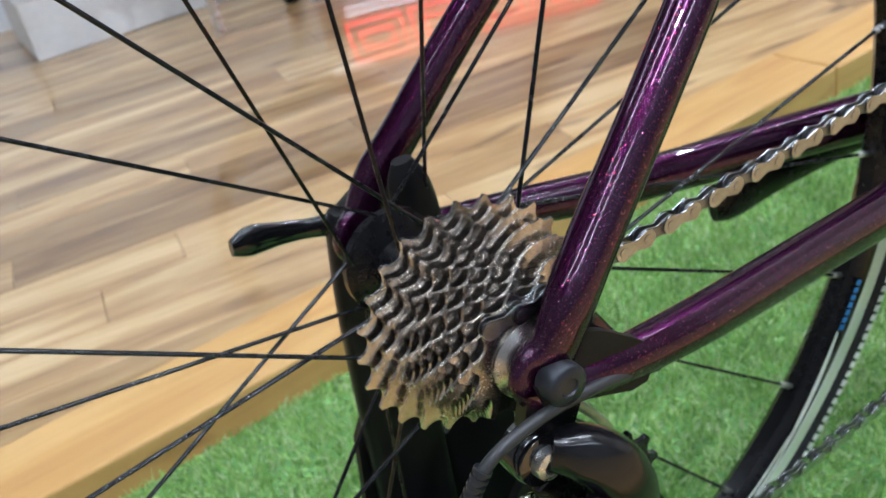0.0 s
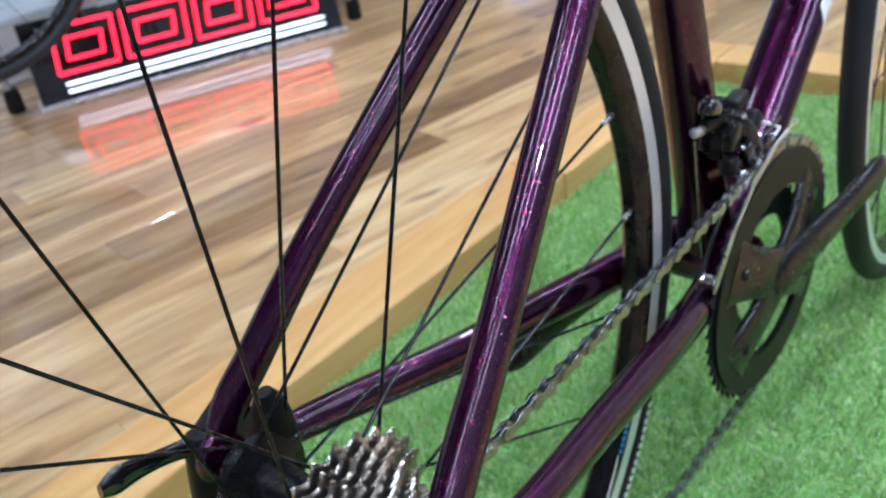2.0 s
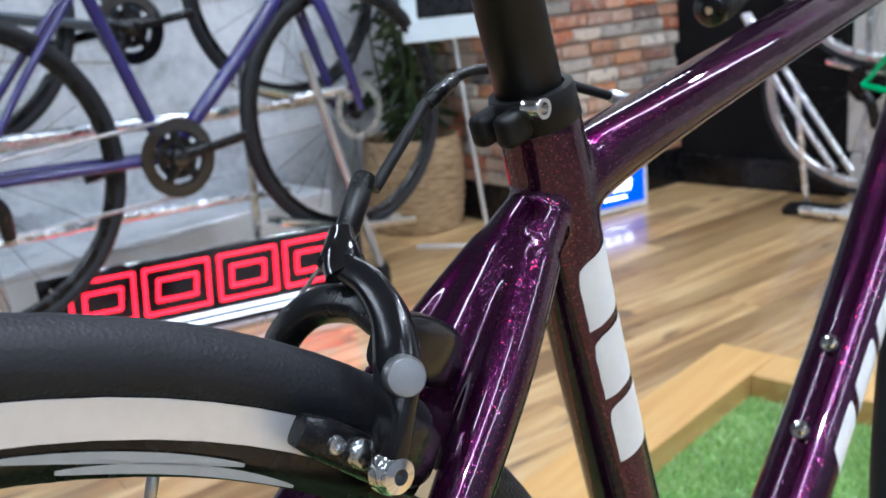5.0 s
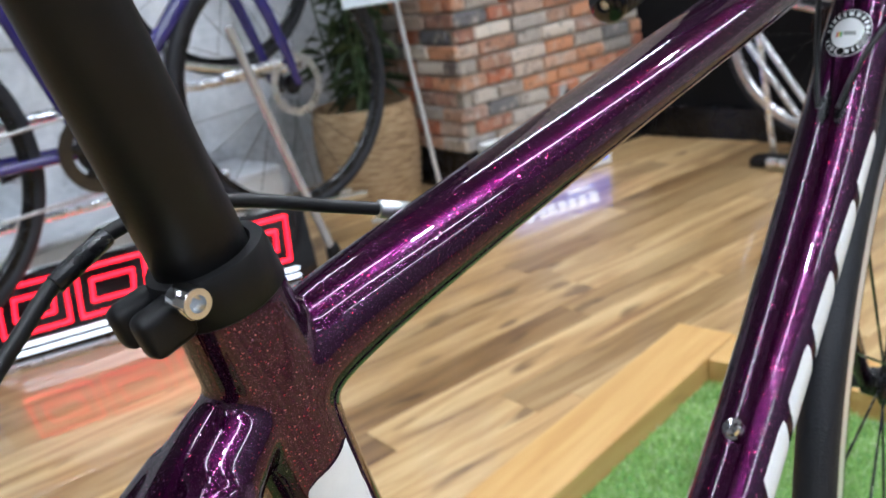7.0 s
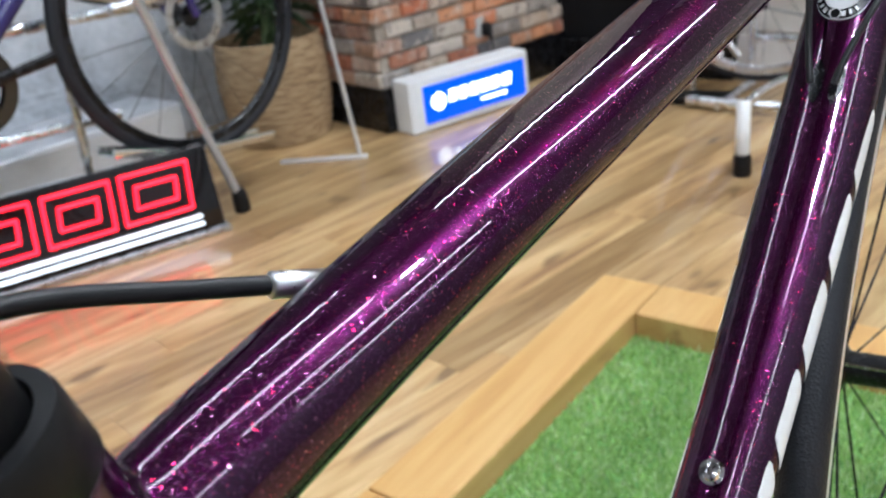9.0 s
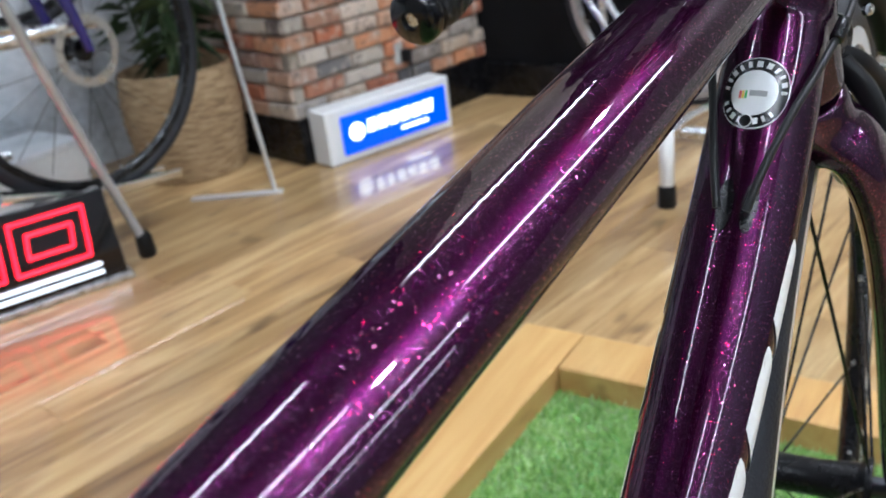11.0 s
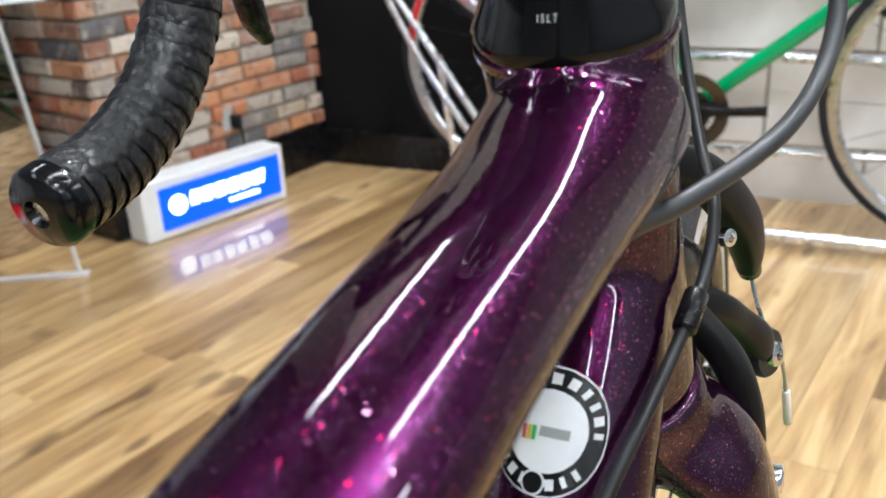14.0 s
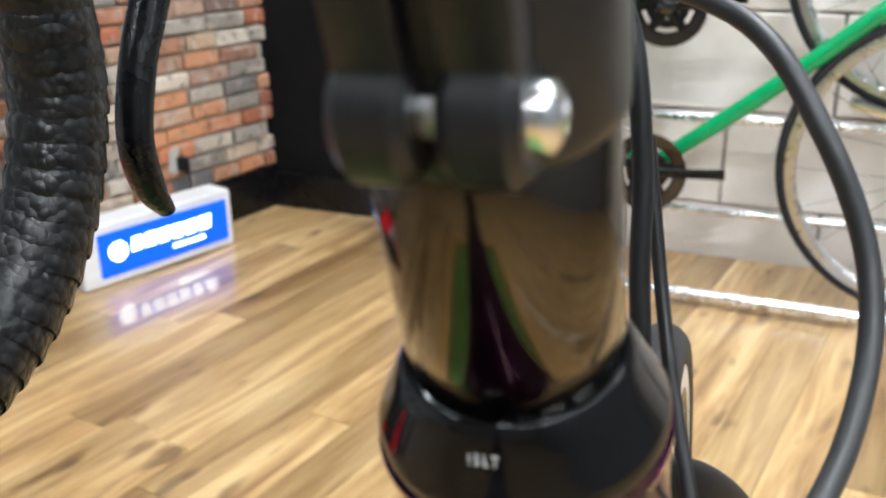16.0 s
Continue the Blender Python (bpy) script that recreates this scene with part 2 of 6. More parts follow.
def wire(bm, pts, r, n=8, seg=10):
    """A round cable along the points, with a frame carried along it."""
    pts = curve_points(pts, n) if len(pts) > 2 else [Vector(p) for p in pts]
    tan0 = (pts[1] - pts[0]).normalized()
    side = tan0.orthogonal().normalized()
    rings = []
    for i, p in enumerate(pts):
        tan = (pts[min(i + 1, len(pts) - 1)] - pts[max(i - 1, 0)]).normalized()
        side = (side - tan * side.dot(tan)).normalized()
        up = tan.cross(side)
        rings.append([bm.verts.new(p + r * (side * math.cos(2 * math.pi * k / seg) + up * math.sin(2 * math.pi * k / seg))) for k in range(seg)])
    for a, b in zip(rings, rings[1:]):
        for k in range(seg):
            bm.faces.new((a[k], a[(k + 1) % seg], b[(k + 1) % seg], b[k]))
    bm.faces.new(rings[0][::-1])
    bm.faces.new(rings[-1])
    return bm


def axis_frame(at, axis):
    return Matrix.Translation(at) @ Vector(axis).normalized().to_track_quat("Z", "Y").to_matrix().to_4x4()


def lathe(bm, profile, at=(0, 0, 0), axis=(0, 0, 1), seg=32, closed=False):
    """Turns (radius, height) pairs round the axis; closed: the profile is a loop."""
    m = axis_frame(at, axis)
    rings = []
    for r, h in profile:
        if r < 1e-6:
            rings.append([bm.verts.new(m @ Vector((0, 0, h)))])
        else:
            rings.append([bm.verts.new(m @ Vector((r * math.cos(2 * math.pi * k / seg), r * math.sin(2 * math.pi * k / seg), h))) for k in range(seg)])
    pairs = list(zip(rings, rings[1:])) + ([(rings[-1], rings[0])] if closed else [])
    for a, b in pairs:
        for k in range(seg):
            j = (k + 1) % seg
            if len(a) == 1 and len(b) == 1:
                continue
            if len(a) == 1:
                bm.faces.new((a[0], b[j], b[k]))
            elif len(b) == 1:
                bm.faces.new((a[k], a[j], b[0]))
            else:
                bm.faces.new((a[k], a[j], b[j], b[k]))
    return bm


def rod(bm, a, b, r, seg=16, bevel=0.0):
    a, b = Vector(a), Vector(b)
    L = (b - a).length
    e = min(bevel, r * 0.6, L * 0.4)
    prof = [(0, 0), (r, 0), (r, L), (0, L)] if not e else [(0, 0), (r - e, 0), (r, e), (r, L - e), (r - e, L), (0, L)]
    return lathe(bm, prof, a, b - a, seg)


def block(bm, size, m=Matrix(), bevel=0.002, steps=2):
    """A box with rounded edges, its middle at the pose m."""
    made = bmesh.ops.create_cube(bm, size=1.0)["verts"]
    bmesh.ops.scale(bm, vec=size, verts=made)
    if bevel:
        edges = list({e for v in made for e in v.link_edges})
        made = bmesh.ops.bevel(bm, geom=edges, offset=bevel, segments=steps, affect="EDGES", profile=0.5)["verts"]
    bmesh.ops.transform(bm, matrix=m, verts=[v for v in made if v.is_valid])
    return bm


def slab(bm, outline, thick, m=Matrix()):
    """A flat plate: an outline in x and y, that thick in z, at the pose m."""
    lo = [bm.verts.new(m @ Vector((x, y, -thick / 2))) for x, y in outline]
    hi = [bm.verts.new(m @ Vector((x, y, thick / 2))) for x, y in outline]
    n = len(outline)
    bm.faces.new(lo[::-1])
    bm.faces.new(hi)
    for k in range(n):
        bm.faces.new((lo[k], lo[(k + 1) % n], hi[(k + 1) % n], hi[k]))
    return bm


def B():
    return bmesh.new()


# a pose whose plane is the bike's own: local x ahead, local y up, local z to the right
SIDE = Matrix(((1, 0, 0, 0), (0, 0, -1, 0), (0, 1, 0, 0), (0, 0, 0, 1)))


def side_pose(x, y, z, turn=0.0):
    return Matrix.Translation((x, y, z)) @ SIDE @ Matrix.Rotation(radians(turn), 4, "Z")


# ---- the shop: floor, walls, ceiling ----
SHOP = -8.0  # the shop's walls and boards are turned by this against the bike


def shop(x, y, z=0.0, rz=0.0):
    """A pose in the shop's own axes."""
    return pose(0, 0, 0, 0, 0, SHOP) @ pose(x, y, z, 0, 0, rz)


def shop_box(name, size, at, material, label, bevel=0.0, category="structure"):
    ob = part(name, block(B(), size, bevel=bevel), material, smooth=False)
    ob.matrix_basis = shop(*at)
    return tagged(ob, label, category, kind="structure")


def scratched_panel():
    """Pale grey panel, cloudy at large scale, with crossing brushed strokes and darker stains."""
    m = Mat("grey_wall_panel")
    v = m.coords()
    cloud, spot = m.noise(v, 3.2, 6.0, 0.62, 0.6), m.noise(v, 38, 5.0)
    lines = [m.noise(m.coords((2.2, 2.2, 60.0), (0, radians(a), 0)), 1.0, 3.0, 0.6) for a in (38, -42)]
    stroke = m.math("MAXIMUM", *[m.math("MULTIPLY", m.math("GREATER_THAN", n, 0.63), 0.5) for n in lines])
    col = m.ramp(m.math("ADD", m.math("MULTIPLY", cloud, 0.75), m.math("MULTIPLY", spot, 0.25)), [(0.34, (0.33, 0.35, 0.38)), (0.48, (0.62, 0.65, 0.69)), (0.64, (0.84, 0.86, 0.90))])
    m.set(Base_Color=m.mix(stroke, col, (0.80, 0.82, 0.85)), Roughness=0.45, Normal=m.bump(spot, 0.25, 0.002))
    return m.m


CONCRETE = scratched_panel()
WALLPAINT = plain("grey_wall_paint", (0.25, 0.25, 0.25), 0.7, vary=0.05, scale=4)
BLACKWALL = plain("black_wall_board", (0.005, 0.005, 0.006), 0.7, vary=0.3, scale=8, spec=0.15)
CEIL = plain("ceiling_paint", (0.10, 0.10, 0.10), 0.8, vary=0.05, scale=3)

shop_box("floor", (9.0, 9.0, 0.1), (0.9, 0.4, -0.062), plain("dark_subfloor", (0.05, 0.035, 0.025), 0.8), "dark underlay beneath the oak floor boards", category="floor")
shop_box("ceiling", (9.0, 9.0, 0.1), (0.9, 0.4, 2.85), CEIL, "dark painted shop ceiling with strip lights", category="ceiling")
shop_box("wall_north", (9.0, 0.12, 1.30), (0.9, 2.72, 0.60), CONCRETE, "mottled grey panelled wall behind the bicycle rack", category="wall")
# unseen upper wall, added dark so the tubes mirror less grey at their edges
shop_box("wall_upper", (9.0, 0.12, 1.60), (0.9, 2.72, 2.05), plain("dark_upper_paint", (0.035, 0.035, 0.037), 0.6, vary=0.1, scale=4), "unseen upper wall, added dark to deepen reflections in the bike's paint", category="wall")
shop_box("wall_south", (9.0, 0.12, 2.9), (0.9, -3.2, 1.4), plain("pale_wall_paint", (0.24, 0.265, 0.30), 0.6, vary=0.05, scale=4), "pale blue-grey painted shop wall", category="wall")
shop_box("wall_west", (0.12, 9.0, 2.9), (-3.2, 0.4, 1.4), WALLPAINT, "plain grey painted shop wall", category="wall")


def wall_box(name, size, at, material, label):
    ob = part(name, block(B(), size, bevel=0), material, smooth=False)
    ob.matrix_basis = pose(*at)
    return tagged(ob, label, "wall", kind="structure")


MORTAR_PALE = plain("pale_grout", (0.3, 0.28, 0.26), 0.85, vary=0.15, scale=40)
wall_east = wall_box("wall_east", (0.12, 5.0, 2.9), (3.08, -1.56, 1.4), MORTAR_PALE, "wall of large pale stone tiles")
wall_box("wall_black", (0.12, 1.9, 2.9), (3.05, 1.90, 1.4), BLACKWALL, "matt black wall board beside the brick pillar")


# ---- the purple road bike ----
AXLE = Vector((0, 0, 0.37))
BB = Vector((0.411, 0, 0.297))
FRONT = Vector((0.955, 0, 0.362))
bike = thing("road_bike", "purple metal-flake road bike held by a black stand on turf", "bicycle")


def frame_mesh():
    bm = B()
    # seat tube, with the swell at the bottom bracket
    loft(bm, [(0.413, 0, 0.290), (0.402, 0, 0.346), (0.364, 0, 0.4895), (0.332, 0, 0.6143), (0.316, 0, 0.685), (0.3105, 0, 0.711)], [(0.030, 0.022), (0.021, 0.0185), (0.0178, 0.0172), (0.0165, 0.0168), (0.0172, 0.0178), (0.0172, 0.0172)], n=8, seg=32)
    # top tube
    loft(bm, [(0.318, 0, 0.672), (0.3394, 0, 0.684), (0.3995, 0, 0.6974), (0.499, 0, 0.7165), (0.5986, 0, 0.7346), (0.6982, 0, 0.7525), (0.745, 0, 0.7595), (0.774, 0, 0.7655), (0.793, 0, 0.7700)], [(0.016, 0.018), (0.0165, 0.0165), (0.0180, 0.0145), (0.0203, 0.0128), (0.0210, 0.0125), (0.0207, 0.013), (0.0213, 0.0150), (0.0232, 0.0188), (0.0235, 0.0205)], n=8, seg=40)
    # down tube
    loft(bm, [(0.415, 0, 0.292), (0.4516, 0, 0.330), (0.5204, 0, 0.400), (0.571, 0, 0.451), (0.620, 0, 0.502), (0.6776, 0, 0.5672), (0.7337, 0, 0.635), (0.777, 0, 0.697), (0.795, 0, 0.725)], [(0.030, 0.020), (0.0255, 0.019), (0.0243, 0.0185), (0.023, 0.018), (0.0225, 0.018), (0.0232, 0.018), (0.0235, 0.0185), (0.022, 0.019), (0.019, 0.018)], n=8, seg=40)
    # head tube
    loft(bm, [(0.8140, 0.001, 0.690), (0.804, 0.001, 0.722), (0.7975, 0.002, 0.757), (0.7895, 0.0038, 0.7915)], [(0.0245, 0.0255), (0.0218, 0.0228), (0.0212, 0.0212), (0.0230, 0.0230)], n=8, seg=40)
    # bottom bracket shell
    rod(bm, BB + Vector((0, -0.04, 0)), BB + Vector((0, 0.04, 0)), 0.024, 32, 0.004)
    for s in (-1, 1):
        # seat stays
        loft(bm, [(0.001, 0.075 * s, 0.374), (0.014, 0.0745 * s, 0.395), (0.031, 0.071 * s, 0.413), (0.0745, 0.0640 * s, 0.4578), (0.147, 0.0485 * s, 0.528), (0.2102, 0.0342 * s, 0.588), (0.252, 0.023 * s, 0.624), (0.291, 0.009 * s, 0.658)], [(0.0062, 0.011), (0.0088, 0.0112), (0.0098, 0.0105), (0.0095, 0.0100), (0.0100, 0.0100), (0.0108, 0.0108), (0.0118, 0.0118), (0.012, 0.0125)], n=8, seg=28)
        # chainstays
        loft(bm, [(-0.004, 0.075 * s, 0.362), (0.024, 0.075 * s, 0.3575), (0.0745, 0.071 * s, 0.3485), (0.16, 0.059 * s, 0.334), (0.27, 0.046 * s, 0.320), (0.41, 0.024 * s, 0.304)], [(0.005, 0.009), (0.008, 0.0098), (0.0100, 0.0112), (0.0104, 0.0130), (0.0112, 0.0150), (0.0135, 0.018)], n=8, seg=28)
        # dropout, with the web between the two stays
        rod(bm, (0, 0.0685 * s, 0.37), (0, 0.0770 * s, 0.37), 0.0165, 28, 0.002)
        slab(bm, [(0.002, 0.012), (0.022, 0.020), (0.036, -0.004), (0.016, -0.016), (-0.004, -0.014)], 0.0055, side_pose(0.0, 0.0725 * s, 0.37))
    # the stays run together above the brake
    loft(bm, [(0.226, 0, 0.602), (0.246, 0, 0.620), (0.274, 0, 0.644), (0.298, 0, 0.664), (0.318, 0, 0.680)], [(0.018, 0.0065), (0.0235, 0.0105), (0.0225, 0.0125), (0.0180, 0.0135), (0.012, 0.010)], n=8, seg=32)
    return bm


frame_part = part("frame", frame_mesh(), PAINT, bike, "deep purple metal-flake carbon frame")
mod = frame_part.modifiers.new("blend", "REMESH")
mod.mode, mod.voxel_size, mod.use_smooth_shade = "VOXEL", 0.0010, True
mod = frame_part.modifiers.new("ease", "SMOOTH")
mod.factor, mod.iterations = 0.5, 56


def gear(bm, teeth, thick, inner, m, root=-0.0030, tip=0.0019):
    """A toothed ring: its plane is the pose's x and y."""
    pr = 0.0127 / (2 * math.sin(math.pi / teeth))
    outer = []
    for k in range(teeth):
        for f, r in ((-0.40, root * 0.92), (-0.22, root * 0.45), (-0.07, tip * 0.9), (0.06, tip), (0.20, root * 0.4), (0.36, root * 0.9), (0.48, root)):
            a = 2 * math.pi * (k + f) / teeth
            outer.append(((pr + r) * math.cos(a), (pr + r) * math.sin(a), a))
    rings = []
    for h in (-thick / 2, thick / 2):
        rings.append([bm.verts.new(m @ Vector((x, y, h))) for x, y, _ in outer])
        rings.append([bm.verts.new(m @ Vector((inner * math.cos(a), inner * math.sin(a), h))) for *_, a in outer])
    ol, il, oh, ih = rings
    n = len(outer)
    for k in range(n):
        j = (k + 1) % n
        bm.faces.new((oh[k], oh[j], ih[j], ih[k]))
        bm.faces.new((ol[j], ol[k], il[k], il[j]))
        bm.faces.new((ol[k], ol[j], oh[j], oh[k]))
        bm.faces.new((il[j], il[k], ih[k], ih[j]))
    return bm


def rim_mesh(bm, r0=0.2945, wide=0.0105):
    prof = [(r0, -0.0045), (r0, 0.0045), (r0 + 0.004, wide * 0.85), (r0 + 0.009, wide), (0.3065, wide), (0.3185, wide * 0.97), (0.3195, wide * 0.85), (0.3195, wide * 0.6), (0.311, wide * 0.6), (0.311, -wide * 0.6), (0.3195, -wide * 0.6), (0.3195, -wide * 0.85), (0.3185, -wide * 0.97), (0.3065, -wide), (r0 + 0.009, -wide), (r0 + 0.004, -wide * 0.85)]
    return lathe(bm, prof, (0, 0, 0), (0, 1, 0), 120, closed=True)


def tyre_mesh(bm, r=0.3245, thick=0.0125, seg=128, flat=0.0):
    prof = []
    for k in range(20):
        a = 2 * math.pi * k / 20
        prof.append((r + thick * math.cos(a), thick * (1.0 - flat) * math.sin(a)))
    return lathe(bm, prof, (0, 0, 0), (0, 1, 0), seg, closed=True)


def spoked_wheel(name, owner, at, first, count, flanges, rim_mat=BLACK, track=True, spoke_r=0.0010, cross=2, spoke_mat=BLACK, tyre_mat=RUBBER, label="", hub_mat=BLACK, tyre_r=0.3262, tyre_t=0.0125, phase=0):
    """A wheel in the plane y = 0 of its own; first: degrees of the first nipple; flanges: (y, radius) of the right and the left one."""
    wheel = part(name, rim_mesh(B()), rim_mat, owner, label)
    soft_edges(wheel, 35)
    wheel.matrix_basis = Matrix.Translation(at)
    part("tyre", tyre_mesh(B(), tyre_r, tyre_t), tyre_mat, wheel, "black slick rubber tyre")
    if track:
        for s in (-1, 1):
            band = lathe(B(), [(0.3068, 0.0104 * s), (0.3070, 0.01085 * s), (0.3183, 0.0106 * s), (0.3185, 0.0099 * s)], (0, 0, 0), (0, 1, 0), 120)
            part("brake_track", band, TRACK, wheel, "silver machined braking surface")
    (yr, rr), (yl, rl) = flanges
    hub = B()
    lathe(hub, [(0, yr - 0.004), (rr + 0.004, yr - 0.003), (rr + 0.004, yr + 0.0015), (0.016, yr + 0.006), (0.0135, 0.0), (0.014, yl - 0.006), (rl + 0.004, yl - 0.0015), (rl + 0.004, yl + 0.003), (0.014, yl + 0.006), (0.012, yl + 0.02), (0, yl + 0.02)], (0, 0, 0), (0, 1, 0), 40)
    soft_edges(part("hub", hub, hub_mat, wheel, "black alloy hub shell"), 30)
    spokes = []
    for i in range(count):
        a = first + 360.0 / count * i
        y, r = (yr, rr) if i % 2 == 0 else (yl, rl)
        lead = 1 if (i // 2 + phase) % 2 else -1
        h = a + lead * (360.0 / (count / 2)) * (cross + 0.5) if cross else a
        ca, sa = math.cos(radians(a)), math.sin(radians(a))
        rim_p = Vector((0.2935 * ca, y * 0.03, 0.2935 * sa))
        hub_p = Vector((r * math.cos(radians(h)), y - 0.0015 * lead, r * math.sin(radians(h))))
        bm = B()
        loft(bm, [hub_p, rim_p], [(spoke_r * 1.15, spoke_r * 0.9)] * 2, seg=8, smooth=False)
        part("spoke", bm, spoke_mat, wheel)
        way = (hub_p - rim_p).normalized()
        nip = B()
        rod(nip, rim_p - way * 0.002, rim_p + way * 0.0085, 0.0019, 10, 0.0004)
        part("nipple", nip, ALU, wheel, "silver spoke nipple")
    return wheel


rear = spoked_wheel("rear_wheel", bike, AXLE, 4.4, 24, ((-0.0185, 0.0262), (0.039, 0.0225)), label="black deep alloy rim wheel with black spokes", cross=1.2)
front = spoked_wheel("front_wheel", bike, FRONT, 4.0, 20, ((-0.033, 0.016), (0.033, 0.016)), label="black alloy rim front wheel", cross=0)

# cassette: eleven sprockets from the largest, next to the spokes, to the smallest
cassette = part("cassette", lathe(B(), [(0.0165, -0.0225), (0.0165, -0.0635), (0.012, -0.0665)], AXLE, (0, 1, 0), 32), STEEL, bike, "worn steel eleven-speed cassette")
for k, teeth in enumerate((25, 23, 21, 19, 18, 17, 16, 15, 14, 13, 12)):
    y = -0.0238 - 0.0038 * k
    g = gear(B(), teeth, 0.0015, 0.0168, side_pose(0, y, AXLE.z, 7.0 * k))
    soft_edges(part("sprocket", g, STEEL, cassette), 30)
    if k < 10:
        part("sprocket_spacer", lathe(B(), [(0.0168, 0.0), (0.0205, 0.0), (0.0205, -0.0022), (0.0168, -0.0022)], (0, y - 0.0008, AXLE.z), (0, 1, 0), 28), GREY, cassette)


# ---- ceiling lights ----
def ceiling_light(x, y, length=1.25):
    lamp = thing("ceiling_light", "white linear strip light fixed to the ceiling", "ceiling light", group="strip lights in rows")
    lamp.matrix_basis = shop(x, y, 2.80)
    part("housing", block(B(), (length + 0.04, 0.09, 0.05), pose(0, 0, -0.022), 0.006), WHITE, lamp, smooth=False)
    part("diffuser", block(B(), (length, 0.06, 0.035), pose(0, 0, -0.062), 0.012), LAMP, lamp, "glowing opal diffuser")
    return lamp


lamp = ceiling_light(-1.25, -2.55)
# rows of tubes, each with its own gaps
for y, first in ((1.68, -1.20), (-0.06, -1.20), (-1.18, -2.05), (-2.55, -1.25)):
    for k in range(3):
        if (y, k) != (-2.55, 0):
            copy_thing(lamp, shop(first + 1.76 * k, y, 2.80))


def ceiling_spot(x, y):
    spot = thing("ceiling_spotlight", "round white spotlight fixed to the ceiling", "spotlight", (x, y, 2.80), group="ceiling spotlights")
    part("housing", lathe(B(), [(0, 0.0), (0.050, 0.0), (0.052, -0.010), (0.052, -0.085), (0.046, -0.090), (0.042, -0.072), (0, -0.072)], seg=32), WHITE, spot, "white cylinder housing")
    part("lens", lathe(B(), [(0, -0.078), (0.036, -0.078), (0.038, -0.074), (0, -0.073)], seg=28), SPOT, spot, "glowing round lens")
    return spot


spot = ceiling_spot(1.30, -0.36)
copy_thing(spot, pose(-0.70, -0.97, 2.80))
copy_thing(spot, pose(2.42, 0.12, 2.80))


# ---- raised edging with artificial turf ----
PLAT = 1.8  # degrees by which the display stand is turned
plat = thing("turf_display", "pine-edged display platform filled with green artificial turf", "platform", (1.436, 0.488, 0), PLAT)


def edging(x0, y0, x1, y1, name="edge_board"):
    bm = block(B(), (x1 - x0, y1 - y0, 0.054), pose((x0 + x1) / 2, (y0 + y1) / 2, 0.029), 0.003)
    return part(name, bm, PINE, plat, "pale varnished pine edge board", smooth=False)


W_EDGE = 0.108
edging(-1.95, 0.0, -0.55, W_EDGE)
edging(-0.547, 0.0, W_EDGE, W_EDGE)
edging(-1.95, -0.80 - W_EDGE, W_EDGE, -0.80)
edging(0.0, -0.797, W_EDGE, -0.003)
edging(-1.95 - W_EDGE, -0.80 - W_EDGE, -1.953, W_EDGE)

TURF = Mat("artificial_turf")
geo = TURF.node("ShaderNodeNewGeometry")
tv = TURF.coords()
tcol = TURF.ramp(geo.outputs["Random Per Island"], [(0.0, (0.13, 0.29, 0.065)), (0.4, (0.41, 0.65, 0.19)), (0.75, (0.62, 0.80, 0.34)), (1.0, (0.97, 0.98, 0.78))])
tcol = TURF.mix(TURF.math("MULTIPLY", TURF.noise(tv, 9), 0.55), tcol, (0.35, 0.54, 0.18))
TURF.set(Base_Color=tcol, Roughness=0.36)
through_light = TURF.node("ShaderNodeBsdfTranslucent", Color=tcol)
blend = TURF.node("ShaderNodeMixShader", Fac=0.5)
TURF.t.links.new(TURF.b.outputs[0], blend.inputs[1])
TURF.t.links.new(through_light.outputs[0], blend.inputs[2])
TURF.t.links.new(blend.outputs[0], TURF.t.nodes["Material Output"].inputs["Surface"])
TURF = TURF.m


def turf_blades(count, x0, x1, y0, y1):
    """Short bent plastic blades, each a strip of two quads."""
    rng = np.random.default_rng(4)
    x, y = rng.uniform(x0, x1, count), rng.uniform(y0, y1, count)
    a, lean, h = rng.uniform(0, 2 * np.pi, count), rng.uniform(0.15, 1.15, count), rng.uniform(0.007, 0.016, count)
    swirl = 2.6 * np.sin(x * 31 + 1.7 * np.sin(y * 23)) + 2.2 * np.cos(y * 37 + 1.3 * np.sin(x * 19))
    b, w = swirl + rng.normal(0, 1.5, count), rng.uniform(0.0006, 0.0013, count)
    sx, sy = np.cos(a) * w, np.sin(a) * w
    dx, dy = np.cos(b) * np.sin(lean), np.sin(b) * np.sin(lean)
    up = np.cos(lean)
    rows = []
    for f, g, k in ((0.0, 0.0, 1.0), (0.55, 0.35, 1.0), (1.0, 1.0, 0.35)):
        cx, cy, cz = x + dx * h * g, y + dy * h * g, 0.010 + up * h * f
        rows += [np.stack([cx - sx * k, cy - sy * k, cz], 1), np.stack([cx + sx * k, cy + sy * k, cz], 1)]
    verts = np.stack(rows, 1).reshape(-1, 3)
    n = np.arange(count)[:, None] * 6
    faces = np.concatenate([n + [0, 1, 3, 2], n + [2, 3, 5, 4]])
    me = bpy.data.meshes.new("turf")
    me.from_pydata(verts.tolist(), [], faces.tolist())
    me.materials.append(TURF)
    ob = new("turf", me)
    ob.parent = plat
    return tagged(ob, "short green plastic grass blades", kind="stuff")


part("turf_mat", block(B(), (1.95, 0.80, 0.010), pose(-0.975, -0.40, 0.006), 0), plain("turf_backing", (0.16, 0.32, 0.10), 0.9, vary=0.3, scale=200), plat, "dark green turf backing", smooth=False)
turf_blades(170000, -1.947, -0.003, -0.797, -0.003)


